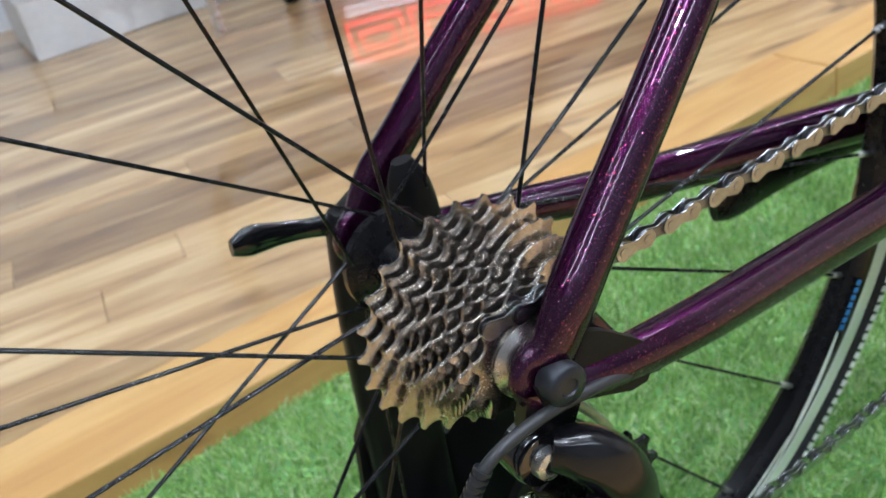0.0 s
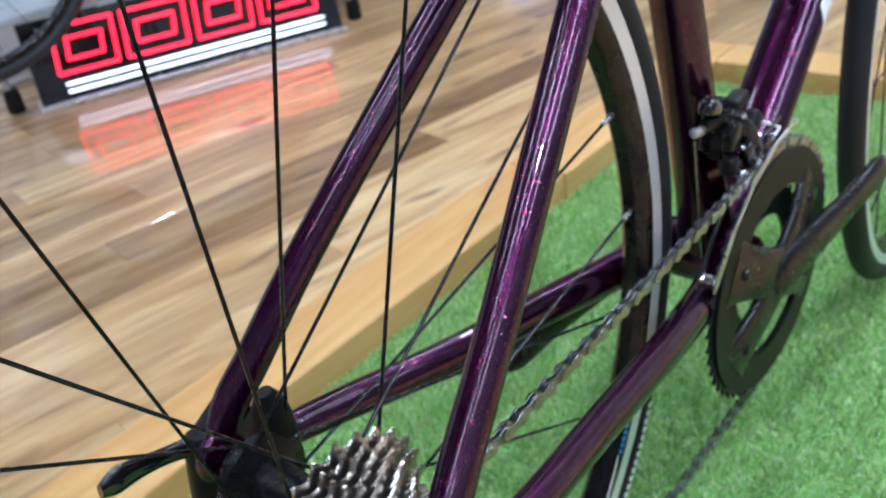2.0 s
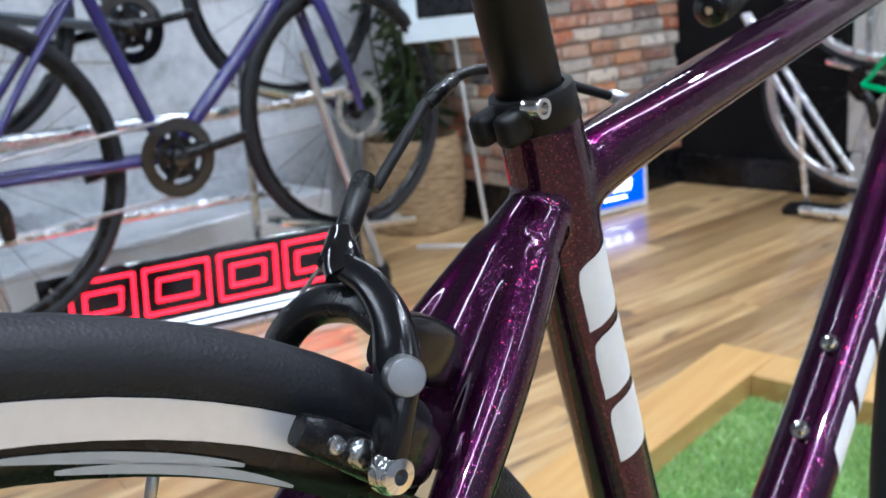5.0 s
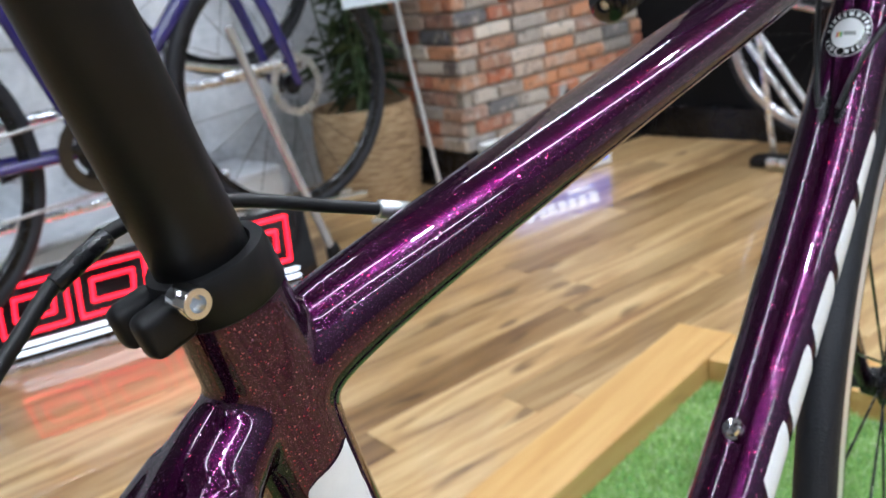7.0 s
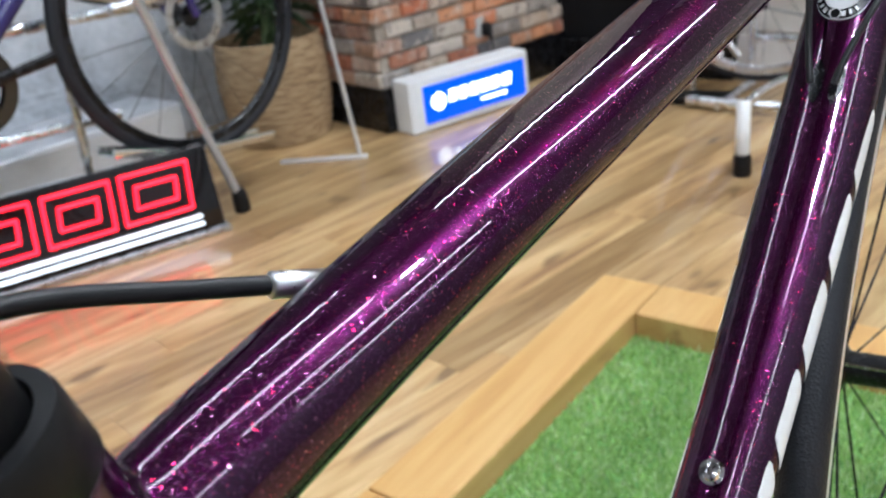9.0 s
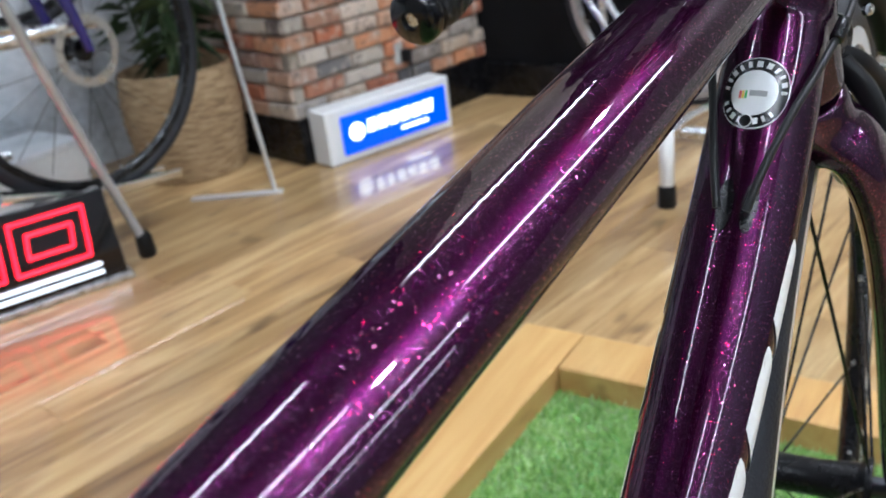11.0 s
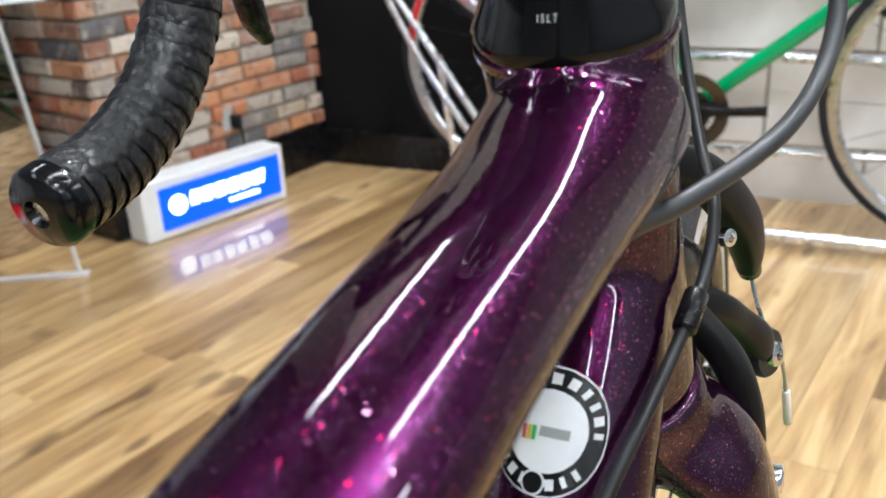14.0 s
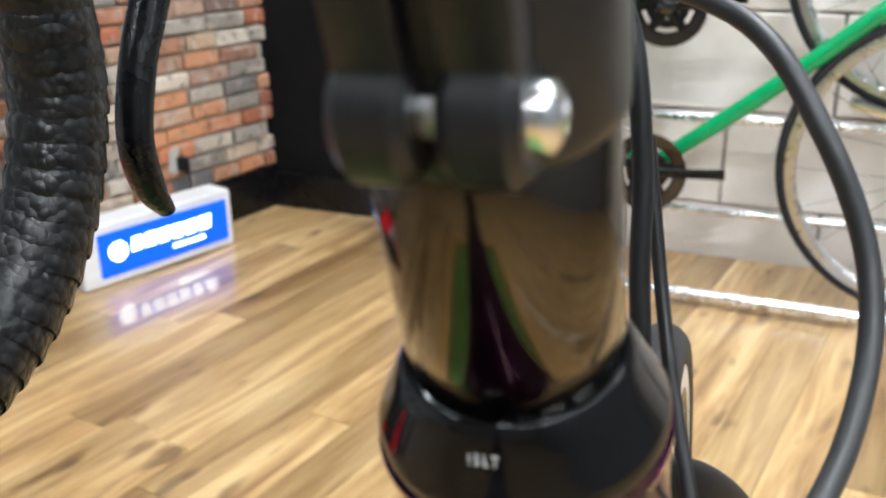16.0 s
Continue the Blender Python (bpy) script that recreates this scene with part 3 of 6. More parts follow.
# ---- brick pillar ----
BRICKS = Mat("mixed_bricks")
info = BRICKS.node("ShaderNodeObjectInfo")
shift = BRICKS.node("ShaderNodeVectorMath", {"operation": "ADD"})
BRICKS.t.links.new(BRICKS.coords(), shift.inputs[0])
BRICKS.t.links.new(BRICKS.node("ShaderNodeCombineXYZ", X=BRICKS.math("MULTIPLY", info.outputs["Random"], 71.0), Y=BRICKS.math("MULTIPLY", info.outputs["Random"], 29.0)).outputs[0], shift.inputs[1])
bv = shift.outputs[0]
bcol = BRICKS.ramp(info.outputs["Random"], [(0.0, (0.42, 0.13, 0.055)), (0.10, (0.26, 0.10, 0.060)), (0.20, (0.58, 0.50, 0.41)), (0.30, (0.085, 0.085, 0.095)), (0.40, (0.55, 0.25, 0.12)), (0.50, (0.36, 0.21, 0.14)), (0.60, (0.62, 0.55, 0.46)), (0.68, (0.13, 0.105, 0.095)), (0.76, (0.48, 0.17, 0.075)), (0.84, (0.46, 0.35, 0.25)), (0.92, (0.20, 0.19, 0.19)), (1.0, (0.55, 0.46, 0.36))])
pale = BRICKS.ramp(BRICKS.noise(bv, 22, 6), [(0.52, (0, 0, 0)), (0.68, (0.7, 0.7, 0.7))])
soot = BRICKS.ramp(BRICKS.noise(bv, 37, 5), [(0.54, (0, 0, 0)), (0.70, (0.8, 0.8, 0.8))])
BRICKS.set(Base_Color=BRICKS.mix(pale, BRICKS.mix(soot, bcol, (0.06, 0.05, 0.045)), (0.50, 0.44, 0.37)), Roughness=0.75, Normal=BRICKS.bump(BRICKS.noise(bv, 70, 5), 0.7, 0.005))
BRICKS = BRICKS.m
PLEN, PDEP = 0.80, 0.62
pillar = thing("brick_pillar", "square pillar of mixed weathered bricks on a black plinth", "pillar", (2.195, 1.695, 0), -9.5)
part("mortar_core", block(B(), (PLEN - 0.012, PDEP - 0.012, 2.66), pose(PLEN / 2, PDEP / 2, 1.465), 0), plain("mortar", (0.34, 0.30, 0.25), 0.85, vary=0.2, scale=60), pillar, "grey mortar joints", smooth=False)
part("plinth", block(B(), (PLEN + 0.02, PDEP + 0.02, 0.132), pose(PLEN / 2, PDEP / 2, 0.067), 0.003), BLACK, pillar, "black painted plinth", smooth=False)


def brick_mesh(length):
    """A slip with an uneven, chipped face."""
    bm = block(B(), (length, 0.024, 0.0415), bevel=0.005, steps=1)
    for v in bm.verts:
        v.co += Vector((random.uniform(-1, 1), random.uniform(-1, 1), random.uniform(-1, 1))) * 0.0016
    me = bpy.data.meshes.new("brick")
    bm.to_mesh(me)
    bm.free()
    me.materials.append(BRICKS)
    return me


brick_kinds = {L: [brick_mesh(L) for _ in range(6)] for L in (0.145,)}
rng = random.Random(11)
for row in range(25):
    z = 0.157 + row * 0.0478
    for face, length in (("front", PLEN), ("side", PDEP)):
        u = (-0.004 if row % 2 == 0 else -0.079) - rng.choice((0.0, 0.0, 0.02, 0.035))
        while u < length - 0.02:
            L = rng.choice((0.100, 0.125, 0.145, 0.145))
            lo, hi = max(u, -0.004), min(u + L, length + 0.004)
            if hi - lo > 0.04:
                ob = new("brick", rng.choice(brick_kinds[0.145]))
                ob.parent = pillar
                k = (hi - lo) / 0.145
                out = rng.uniform(0, 0.008)
                dz = rng.uniform(-0.0015, 0.0015)
                m = pose((lo + hi) / 2, 0.006 - out, z + dz, 0, rng.uniform(-0.8, 0.8)) if face == "front" else pose(0.006 - out, (lo + hi) / 2, z + dz, 0, 0, 90)
                ob.matrix_basis = m @ Matrix.Diagonal((k, 1, 1, 1))
            u += L + 0.007


socket = thing("wall_socket", "grey-white wall socket with a black plug on the brick pillar", "socket")
socket.matrix_basis = pillar.matrix_basis @ pose(0.41, -0.0035, 0.235)
part("socket_plate", block(B(), (0.050, 0.012, 0.066), pose(0, -0.004, 0), 0.004), plain("aged_plastic", (0.42, 0.42, 0.40), 0.5), socket, smooth=False)
part("plug", block(B(), (0.026, 0.030, 0.040), pose(0.010, -0.024, -0.010), 0.006), MATTE, socket, "black plug")
part("plug_cable", wire(B(), [(0.010, -0.036, -0.020), (0.011, -0.044, -0.060), (0.004, -0.036, -0.115), (0.0, -0.024, -0.150)], 0.0035, seg=8), MATTE, socket, "black plug cable")


# ---- lit signs on the floor ----
def rounded(w, h, r, n=5):
    out = []
    for cx, cy, a0 in ((w / 2 - r, h / 2 - r, 0), (-w / 2 + r, h / 2 - r, 90), (-w / 2 + r, -h / 2 + r, 180), (w / 2 - r, -h / 2 + r, 270)):
        for k in range(n + 1):
            a = radians(a0 + 90 * k / n)
            out.append((cx + r * math.cos(a), cy + r * math.sin(a)))
    return out


FACE = Matrix(((1, 0, 0, 0), (0, 0, -1, 0), (0, 1, 0, 0), (0, 0, 0, 1)))  # a plate that faces the walk
neon = thing("neon_sign", "black box sign with red neon outlines above two white tubes", "sign", (1.094, 1.724, 0), -20.6)
tilt = pose(0, 0, 0, -10)
part("back_panel", block(B(), (0.80, 0.05, 0.21), tilt @ pose(0, 0.027, 0.107), 0.004), GLOSS, neon, "glossy black back panel", smooth=False)
part("base_rail", block(B(), (0.815, 0.075, 0.014), pose(0, 0.025, 0.008), 0.003), ALU, neon, "silver bottom rail", smooth=False)


def neon_loop(points, z0=0.0, closed=True, r=0.0042, material=None, name="neon_tube"):
    pts = [tilt @ Vector((x, -0.010, z)) for x, z in points]
    if closed:
        pts = pts + [pts[0]]
    bm = B()
    for a, b in zip(pts, pts[1:]):
        rod(bm, a, b, r, 10)
    for p in pts:
        bmesh.ops.create_uvsphere(bm, u_segments=10, v_segments=6, radius=r, matrix=Matrix.Translation(p))
    return part(name, bm, material or NEON_RED, neon, "glowing red neon tube" if material is None else "glowing white tube")


# four plain outlined blocks stand for the lettering
for cx, w in ((-0.262, 0.155), (-0.088, 0.165), (0.088, 0.155), (0.262, 0.165)):
    lo, hi = 0.078, 0.187
    neon_loop([(cx - w / 2 + 0.012, hi), (cx + w / 2, hi), (cx + w / 2 - 0.012, lo), (cx - w / 2, lo)])
    neon_loop([(cx - w / 2 + 0.040, hi - 0.030), (cx + w / 2 - 0.032, hi - 0.030), (cx + w / 2 - 0.040, lo + 0.030), (cx - w / 2 + 0.032, lo + 0.030)])
for z in (0.052, 0.034):
    neon_loop([(-0.33, z), (0.345, z)], closed=False, r=0.0042, material=NEON_WHITE, name="white_tube")

box = thing("lightbox_sign", "white box sign with a glowing blue face on the floor", "sign", (2.188, 1.591, 0), -16.0)
part("case", block(B(), (0.455, 0.09, 0.160), pose(0.2275, 0.047, 0.082), 0.006), WHITE, box, "white plastic case", smooth=False)
part("face", slab(B(), rounded(0.385, 0.112, 0.004), 0.004, pose(0.241, -0.001, 0.082) @ FACE), SIGN_BLUE, box, "glowing blue face", smooth=False)
part("emblem", slab(B(), [(0.026 * math.cos(k * 0.3927), 0.026 * math.sin(k * 0.3927)) for k in range(16)], 0.003, pose(0.098, -0.0045, 0.086) @ FACE), SIGN_WHITE, box, "glowing white round emblem", smooth=False)
for x, w in ((0.150, 0.029), (0.189, 0.031), (0.230, 0.032), (0.271, 0.032), (0.312, 0.031), (0.357, 0.038)):
    part("letter_bar", slab(B(), [(-w / 2, -0.018), (w / 2 - 0.002, -0.018), (w / 2 + 0.004, 0.018), (-w / 2 + 0.004, 0.018)], 0.003, pose(x, -0.0045, 0.092) @ FACE), SIGN_WHITE, box, "glowing white bar of lettering", smooth=False)
part("letter_bar", slab(B(), rounded(0.10, 0.009, 0.002), 0.003, pose(0.305, -0.0045, 0.053) @ FACE), SIGN_WHITE, box, "glowing pale bar of small lettering", smooth=False)


# ---- oak floor boards ----
def floor_boards():
    floor = bpy.data.objects["floor"]
    inv = floor.matrix_basis.inverted()
    rng = random.Random(3)
    width, kinds = 0.096, {}
    v, starts = -1.35, {}
    while v < 2.60:
        u = -0.9 - rng.uniform(0, 0.9)
        starts[len(starts)] = u
        while u < 3.0:
            L = rng.choice((0.7, 0.9, 1.1, 1.2))
            if L not in kinds:
                bm = block(B(), (L - 0.0008, width - 0.0008, 0.012), bevel=0.0006, steps=1)
                me = bpy.data.meshes.new("floor_board")
                bm.to_mesh(me)
                bm.free()
                me.materials.append(FLOOR)
                kinds[L] = me
            ob = new("floor_board", kinds[L])
            ob.parent = floor
            ob.matrix_basis = inv @ shop(u + L / 2, v + width / 2, -0.006 + rng.uniform(-0.0003, 0.0003))
            u += L
        v += width

    # boards under the rest of the shop, away from the walk
    bm = B()
    for j in range(-18, 42):
        v = -1.35 + width * j
        u = -3.12 + rng.uniform(-0.6, 0.0)
        while u < 3.0:
            L = rng.choice((0.7, 0.9, 1.1, 1.2))
            lo, hi = max(u, -3.12), min(u + L, 4.3)
            hi = min(hi, starts.get(j, hi))
            if hi - lo > 0.05 and -3.13 < v < 2.60:
                block(bm, (hi - lo - 0.0008, width - 0.0008, 0.012), shop((lo + hi) / 2, v + width / 2, -0.006), 0)
            u += L
    ob = part("outer_boards", bm, FLOOR, floor, smooth=False)
    ob.matrix_basis = inv
    tagged(ob, "oak boards in the rest of the shop", kind="stuff")




# ---- the bike's running gear ----
def place(ob, m):
    ob.matrix_basis = m
    return ob


def band(bm, centre, a0, a1, r_lo, r_hi, y_lo, y_hi, n=14):
    """A thin strip on the side of a wheel from angle a0 to a1; r_lo, r_hi: functions of 0..1."""
    prev = None
    for k in range(n + 1):
        f = k / n
        a = radians(a0 + (a1 - a0) * f)
        pair = [bm.verts.new(Vector((r * math.cos(a), y, r * math.sin(a))) + centre) for r, y in ((r_lo(f), y_lo), (r_hi(f), y_hi))]
        if prev:
            bm.faces.new((prev[0], pair[0], pair[1], prev[1]))
        prev = pair
    return bm


O = Vector((0, 0, 0))


def rim_graphic(wheel, start, material, label):
    """Swept strokes on the right side of the rim; they stand for the lettering there."""

    def stroke(a0, a1, r0, r1, bow, half):
        def mid(f):
            return r0 + (r1 - r0) * f + bow * math.sin(math.pi * f)

        def wide(f):
            return half * math.sin(math.pi * min(1.0, 0.04 + 0.94 * f)) ** 0.45

        bm = band(B(), O, start - a0, start - a1, lambda f: mid(f) - wide(f), lambda f: mid(f) + wide(f), -0.0112, -0.0112, 26)
        part("rim_stroke", bm, material, wheel, label)

    stroke(-6, 12, 0.2962, 0.3030, 0.0006, 0.0024)
    stroke(9, 22, 0.3036, 0.3022, 0.0006, 0.0016)
    stroke(8, 23, 0.2996, 0.2968, 0.0006, 0.0015)
    stroke(24, 38, 0.3038, 0.3010, -0.0004, 0.0017)
    stroke(27, 42, 0.2992, 0.2968, 0.0006, 0.0016)


rim_graphic(rear, 98, DGREY, "grey swept stroke printed on the rim")
rim_graphic(rear, -38, DECAL, "white swept stroke printed on the rim")
BLUE_INK = plain("blue_ink", (0.02, 0.2, 0.6), 0.4)
for k in range(7):
    bm = band(B(), O, -25.4 - 0.95 * k, -26.1 - 0.95 * k, lambda f: 0.2960, lambda f: 0.3010, -0.0112, -0.0112, 2)
    part("rim_mark", bm, BLUE_INK, rear, "small blue printed bar")
for k in range(24):
    bm = band(B(), O, -25.0 - 1.15 * k, -25.75 - 1.15 * k, lambda f: 0.3235, lambda f: 0.3300, -0.0130, -0.0127, 3)
    part("tyre_mark", bm, DECAL, rear, "white printed bar on the tyre wall")

# quick release: nut on the right, lever on the left
part("axle_nut", lathe(B(), [(0.0, -0.0860), (0.0035, -0.0860), (0.0040, -0.0868), (0.0076, -0.0866), (0.0086, -0.0855), (0.0086, -0.0775), (0.006, -0.076)], AXLE, (0, 1, 0), 24), GREY, bike, "dark grey quick-release nut")
lever = B()
rod(lever, AXLE + Vector((0, 0.077, 0)), AXLE + Vector((0, 0.091, 0)), 0.0095, 24, 0.002)
loft(lever, [(0.0, 0.088, 0.372), (-0.018, 0.0920, 0.3755), (-0.034, 0.0915, 0.3800), (-0.050, 0.0890, 0.3845), (-0.060, 0.087, 0.3860)], [(0.0035, 0.0075), (0.003, 0.0055), (0.003, 0.0062), (0.0036, 0.0080), (0.002, 0.0045)], seg=16)
part("quick_release_lever", lever, GLOSS, bike, "glossy black quick-release lever")

# crank set
CR = Vector((BB.x, 0, BB.z))


def flat_ring(bm, r0, r1, thick, m, seg=64):
    prof = [(r0, -thick / 2), (r1, -thick / 2), (r1, thick / 2), (r0, thick / 2)]
    vs = []
    for r, h in prof:
        vs.append([bm.verts.new(m @ Vector((r * math.cos(2 * math.pi * k / seg), r * math.sin(2 * math.pi * k / seg), h))) for k in range(seg)])
    for a, b in zip(vs, vs[1:] + vs[:1]):
        for k in range(seg):
            bm.faces.new((a[k], a[(k + 1) % seg], b[(k + 1) % seg], b[k]))
    return bm


crank = part("crankset", rod(B(), CR + Vector((0, -0.040, 0)), CR + Vector((0, -0.066, 0)), 0.017, 32, 0.003), GREY, bike, "dark grey four-arm crankset")
ring = gear(B(), 50, 0.0022, 0.083, side_pose(CR.x, -0.0505, CR.z))
soft_edges(part("outer_chainring", ring, STEM_GREY, crank, "dark toothed outer chainring"), 30)
soft_edges(part("ring_cover", flat_ring(B(), 0.0690, 0.0970, 0.0050, side_pose(CR.x, -0.0525, CR.z)), MATTE, crank, "black outer chainring face"), 30)
ring = gear(B(), 34, 0.0022, 0.043, side_pose(CR.x, -0.0430, CR.z))
soft_edges(part("inner_chainring", ring, STEM_GREY, crank), 30)
CRANK_TURN = 5.0
for k in range(4):
    a = radians(CRANK_TURN + (32, 148, 212, 328)[k])
    tip = Vector((math.cos(a), 0, math.sin(a)))
    bm = loft(B(), [CR + tip * 0.008 + Vector((0, -0.0585, 0)), CR + tip * 0.035 + Vector((0, -0.0575, 0)), CR + tip * 0.062 + Vector((0, -0.0545, 0)), CR + tip * 0.082 + Vector((0, -0.0530, 0))], [(0.0055, 0.022), (0.005, 0.0195), (0.0045, 0.0215), (0.003, 0.0265)], seg=20, power=3.0)
    part("spider_arm", bm, BLACK, crank)
    part("chainring_bolt", rod(B(), CR + tip * 0.066 + Vector((0, -0.055, 0)), CR + tip * 0.066 + Vector((0, -0.0605, 0)), 0.0045, 12, 0.001), BLACK, crank)


def crank_arm(name, s, turn):
    a = radians(turn)
    d = Vector((math.cos(a), 0, math.sin(a)))
    y0, y1 = (-0.060, -0.073) if s < 0 else (0.048, 0.066)
    bm = loft(B(), [CR + d * -0.014 + Vector((0, y0, 0)), CR + d * 0.0 + Vector((0, y0, 0)), CR + d * 0.05 + Vector((0, y0 + (y1 - y0) * 0.35, 0)), CR + d * 0.12 + Vector((0, y0 + (y1 - y0) * 0.8, 0)), CR + d * 0.165 + Vector((0, y1, 0)), CR + d * 0.182 + Vector((0, y1, 0))], [(0.006, 0.012), (0.0085, 0.019), (0.0078, 0.0165), (0.0065, 0.0135), (0.0065, 0.0145), (0.004, 0.009)], seg=24, power=2.6)
    return part(name, bm, BLACK, crank, "dark forged crank arm")


crank_arm("right_crank_arm", -1, CRANK_TURN)
crank_arm("left_crank_arm", 1, CRANK_TURN + 180)


# chain: plates and rollers along the upper and the lower run
def link_mesh(wide, thick, gap, material):
    bm = B()
    out = []
    for cx, a0 in ((0.00635, -90), (-0.00635, 90)):
        for k in range(7):
            a = radians(a0 + 30 * k)
            out.append((cx + 0.0040 * math.cos(a), 0.0040 * math.sin(a)))
        out.append((0.0, 0.0022 if cx > 0 else -0.0022))
    for y in (-wide, wide):
        slab(bm, out, thick, Matrix.Translation((0, 0, y)))
    for x in (-0.00635, 0.00635):
        rod(bm, (x, 0, -wide - gap), (x, 0, wide + gap), 0.0021, 8)
    me = bpy.data.meshes.new("chain_link")
    bm.to_mesh(me)
    bm.free()
    me.materials.append(material)
    return me


outer_link = link_mesh(0.0024, 0.0008, 0.0006, plain("bright_chain_plate", (0.37, 0.385, 0.405), 0.24, 1.0, vary=0.2, scale=150))
inner_link = link_mesh(0.00135, 0.0007, 0.0, plain("dark_chain_plate", (0.26, 0.26, 0.26), 0.32, 1.0, vary=0.3, scale=150))
COG = 0.0222  # radius of the sprocket in use
CY = -0.0630  # where the chain runs at the back
RING = 0.1012
path = []
n_top = 32
for k in range(n_top + 1):
    f = k / n_top
    path.append(Vector((-0.008 + (CR.x - 0.012 + 0.008) * f, CY + (-0.0505 - CY) * f, AXLE.z + COG + (CR.z + RING - AXLE.z - COG) * f)))
for k in range(1, 25):
    a = radians(96 - 180 * k / 24)
    path.append(Vector((CR.x + RING * math.cos(a), -0.0505, CR.z + RING * math.sin(a))))
low = Vector((0.065, CY + 0.005, 0.190))
start = path[-1].copy()
for k in range(1, 25):
    path.append(start.lerp(low, k / 24))
chain = part("chain", wire(B(), [(0.010, CY, AXLE.z - COG), (0.034, CY + 0.002, AXLE.z - 0.06), (0.036, CY + 0.004, AXLE.z - 0.09)], 0.0022), CHAIN, bike, "silver steel bicycle chain")
run, k = 0.0, 0
step = 0.0127
for a, b in zip(path, path[1:]):
    L = (b - a).length
    while run < L:
        p = a.lerp(b, run / L)
        d = (b - a).normalized()
        ob = new("chain_link", outer_link if k % 2 else inner_link)
        ob.parent = chain
        side = Vector((0, 1, 0))
        side = (side - d * side.dot(d)).normalized()
        up = side.cross(d)
        m = Matrix((d, up, side * 1.0)).transposed().to_4x4()
        ob.matrix_basis = Matrix.Translation(p) @ m
        run += step
        k += 1
    run -= L

# rear derailleur
rd = part("rear_derailleur", loft(B(), [(-0.010, -0.082, 0.343), (0.000, -0.087, 0.339), (0.010, -0.090, 0.328), (0.016, -0.090, 0.308), (0.018, -0.086, 0.284), (0.021, -0.082, 0.268)], [(0.006, 0.008), (0.0095, 0.0105), (0.0110, 0.0125), (0.0110, 0.0135), (0.009, 0.012), (0.006, 0.009)], seg=24, power=2.8), FORGED, bike, "glossy black rear derailleur")
part("hanger", slab(B(), [(-0.010, 0.006), (0.010, 0.004), (0.012, -0.014), (0.004, -0.030), (-0.006, -0.040), (-0.018, -0.036), (-0.016, -0.014)], 0.006, side_pose(0.0, -0.0735, 0.366)), BLACK, rd, "black derailleur hanger")
part("dropout_plate", slab(B(), [(0.006, 0.384), (0.014, 0.3835), (0.024, 0.378), (0.038, 0.3665), (0.046, 0.3590), (0.046, 0.3500), (0.042, 0.3430), (0.034, 0.3430), (0.020, 0.3490), (0.006, 0.3545), (-0.006, 0.3580), (-0.009, 0.370)], 0.0035, side_pose(0.0, -0.0775, 0.0)), MATTE, rd, "black dropout plate")
part("hanger_bolt", lathe(B(), [(0.0, -0.0835), (0.0030, -0.0835), (0.0034, -0.0868), (0.0062, -0.0862), (0.0068, -0.083), (0.0068, -0.076), (0.006, -0.075)], (-0.0125, 0, 0.3395), (0, 1, 0), 24), ALU, rd, "silver hexagon socket bolt")
part("knuckle", lathe(B(), [(0.0070, -0.0825), (0.0112, -0.0820), (0.0124, -0.0800), (0.0124, -0.0690), (0.010, -0.0680)], (-0.0125, 0, 0.3395), (0, 1, 0), 28), GLOSS, rd)
part("outer_link", block(B(), (0.046, 0.009, 0.022), Matrix.Translation((0.002, -0.0975, 0.303)) @ Matrix.Rotation(radians(52), 4, "Y"), 0.004, 3), FORGED, rd, "black outer link")
part("inner_link", block(B(), (0.040, 0.006, 0.014), Matrix.Translation((0.000, -0.074, 0.306)) @ Matrix.Rotation(radians(58), 4, "Y"), 0.0025), BLACK, rd)
for x, z in ((-0.008, 0.315), (0.012, 0.290)):
    part("link_pin", rod(B(), (x, -0.0965, z), (x + 0.0006, -0.1020, z), 0.0030, 14, 0.0008), BLACK, rd)
part("cable_clamp", rod(B(), (0.006, -0.0925, 0.3155), (0.005, -0.0985, 0.3160), 0.0030, 14, 0.0006), ALU, rd)
part("limit_screw", rod(B(), (-0.022, -0.084, 0.329), (-0.027, -0.086, 0.332), 0.0019, 10, 0.0004), CHROME, rd)
part("limit_screw", rod(B(), (-0.024, -0.083, 0.323), (-0.029, -0.085, 0.326), 0.0019, 10, 0.0004), CHROME, rd)
for dy in (-0.006, 0.006):
    part("cage_plate", slab(B(), [(0.030, -0.080), (0.050, -0.100), (0.080, -0.165), (0.076, -0.180), (0.060, -0.176), (0.030, -0.108), (0.022, -0.088)], 0.002, side_pose(0.0, -0.058 + dy, 0.37)), BLACK, rd)
for x, z in ((0.036, 0.276), (0.068, 0.200)):
    soft_edges(part("jockey_wheel", gear(B(), 11, 0.003, 0.004, side_pose(x, -0.058, z)), BLACK, rd), 30)
part("shift_cable", wire(B(), [(0.047, -0.0765, 0.3465), (0.030, -0.0805, 0.3545), (0.010, -0.0835, 0.3605), (-0.0120, -0.0840, 0.3620), (-0.032, -0.083, 0.3570), (-0.044, -0.0815, 0.3460), (-0.046, -0.0800, 0.333), (-0.036, -0.0790, 0.324)], 0.0025, seg=14), CABLE, rd, "dark grey cable housing loop")
for k in range(5):
    c = Vector((-0.0385, -0.082, 0.3525)).lerp(Vector((-0.0455, -0.0808, 0.3420)), k / 4)
    part("adjuster_ring", lathe(B(), [(0.0025, -0.0010), (0.0036, -0.0008), (0.0036, 0.0008), (0.0025, 0.0010)], c, (-0.55, 0.1, -0.82), 14), GREY, rd, "ribbed grey cable adjuster ring")
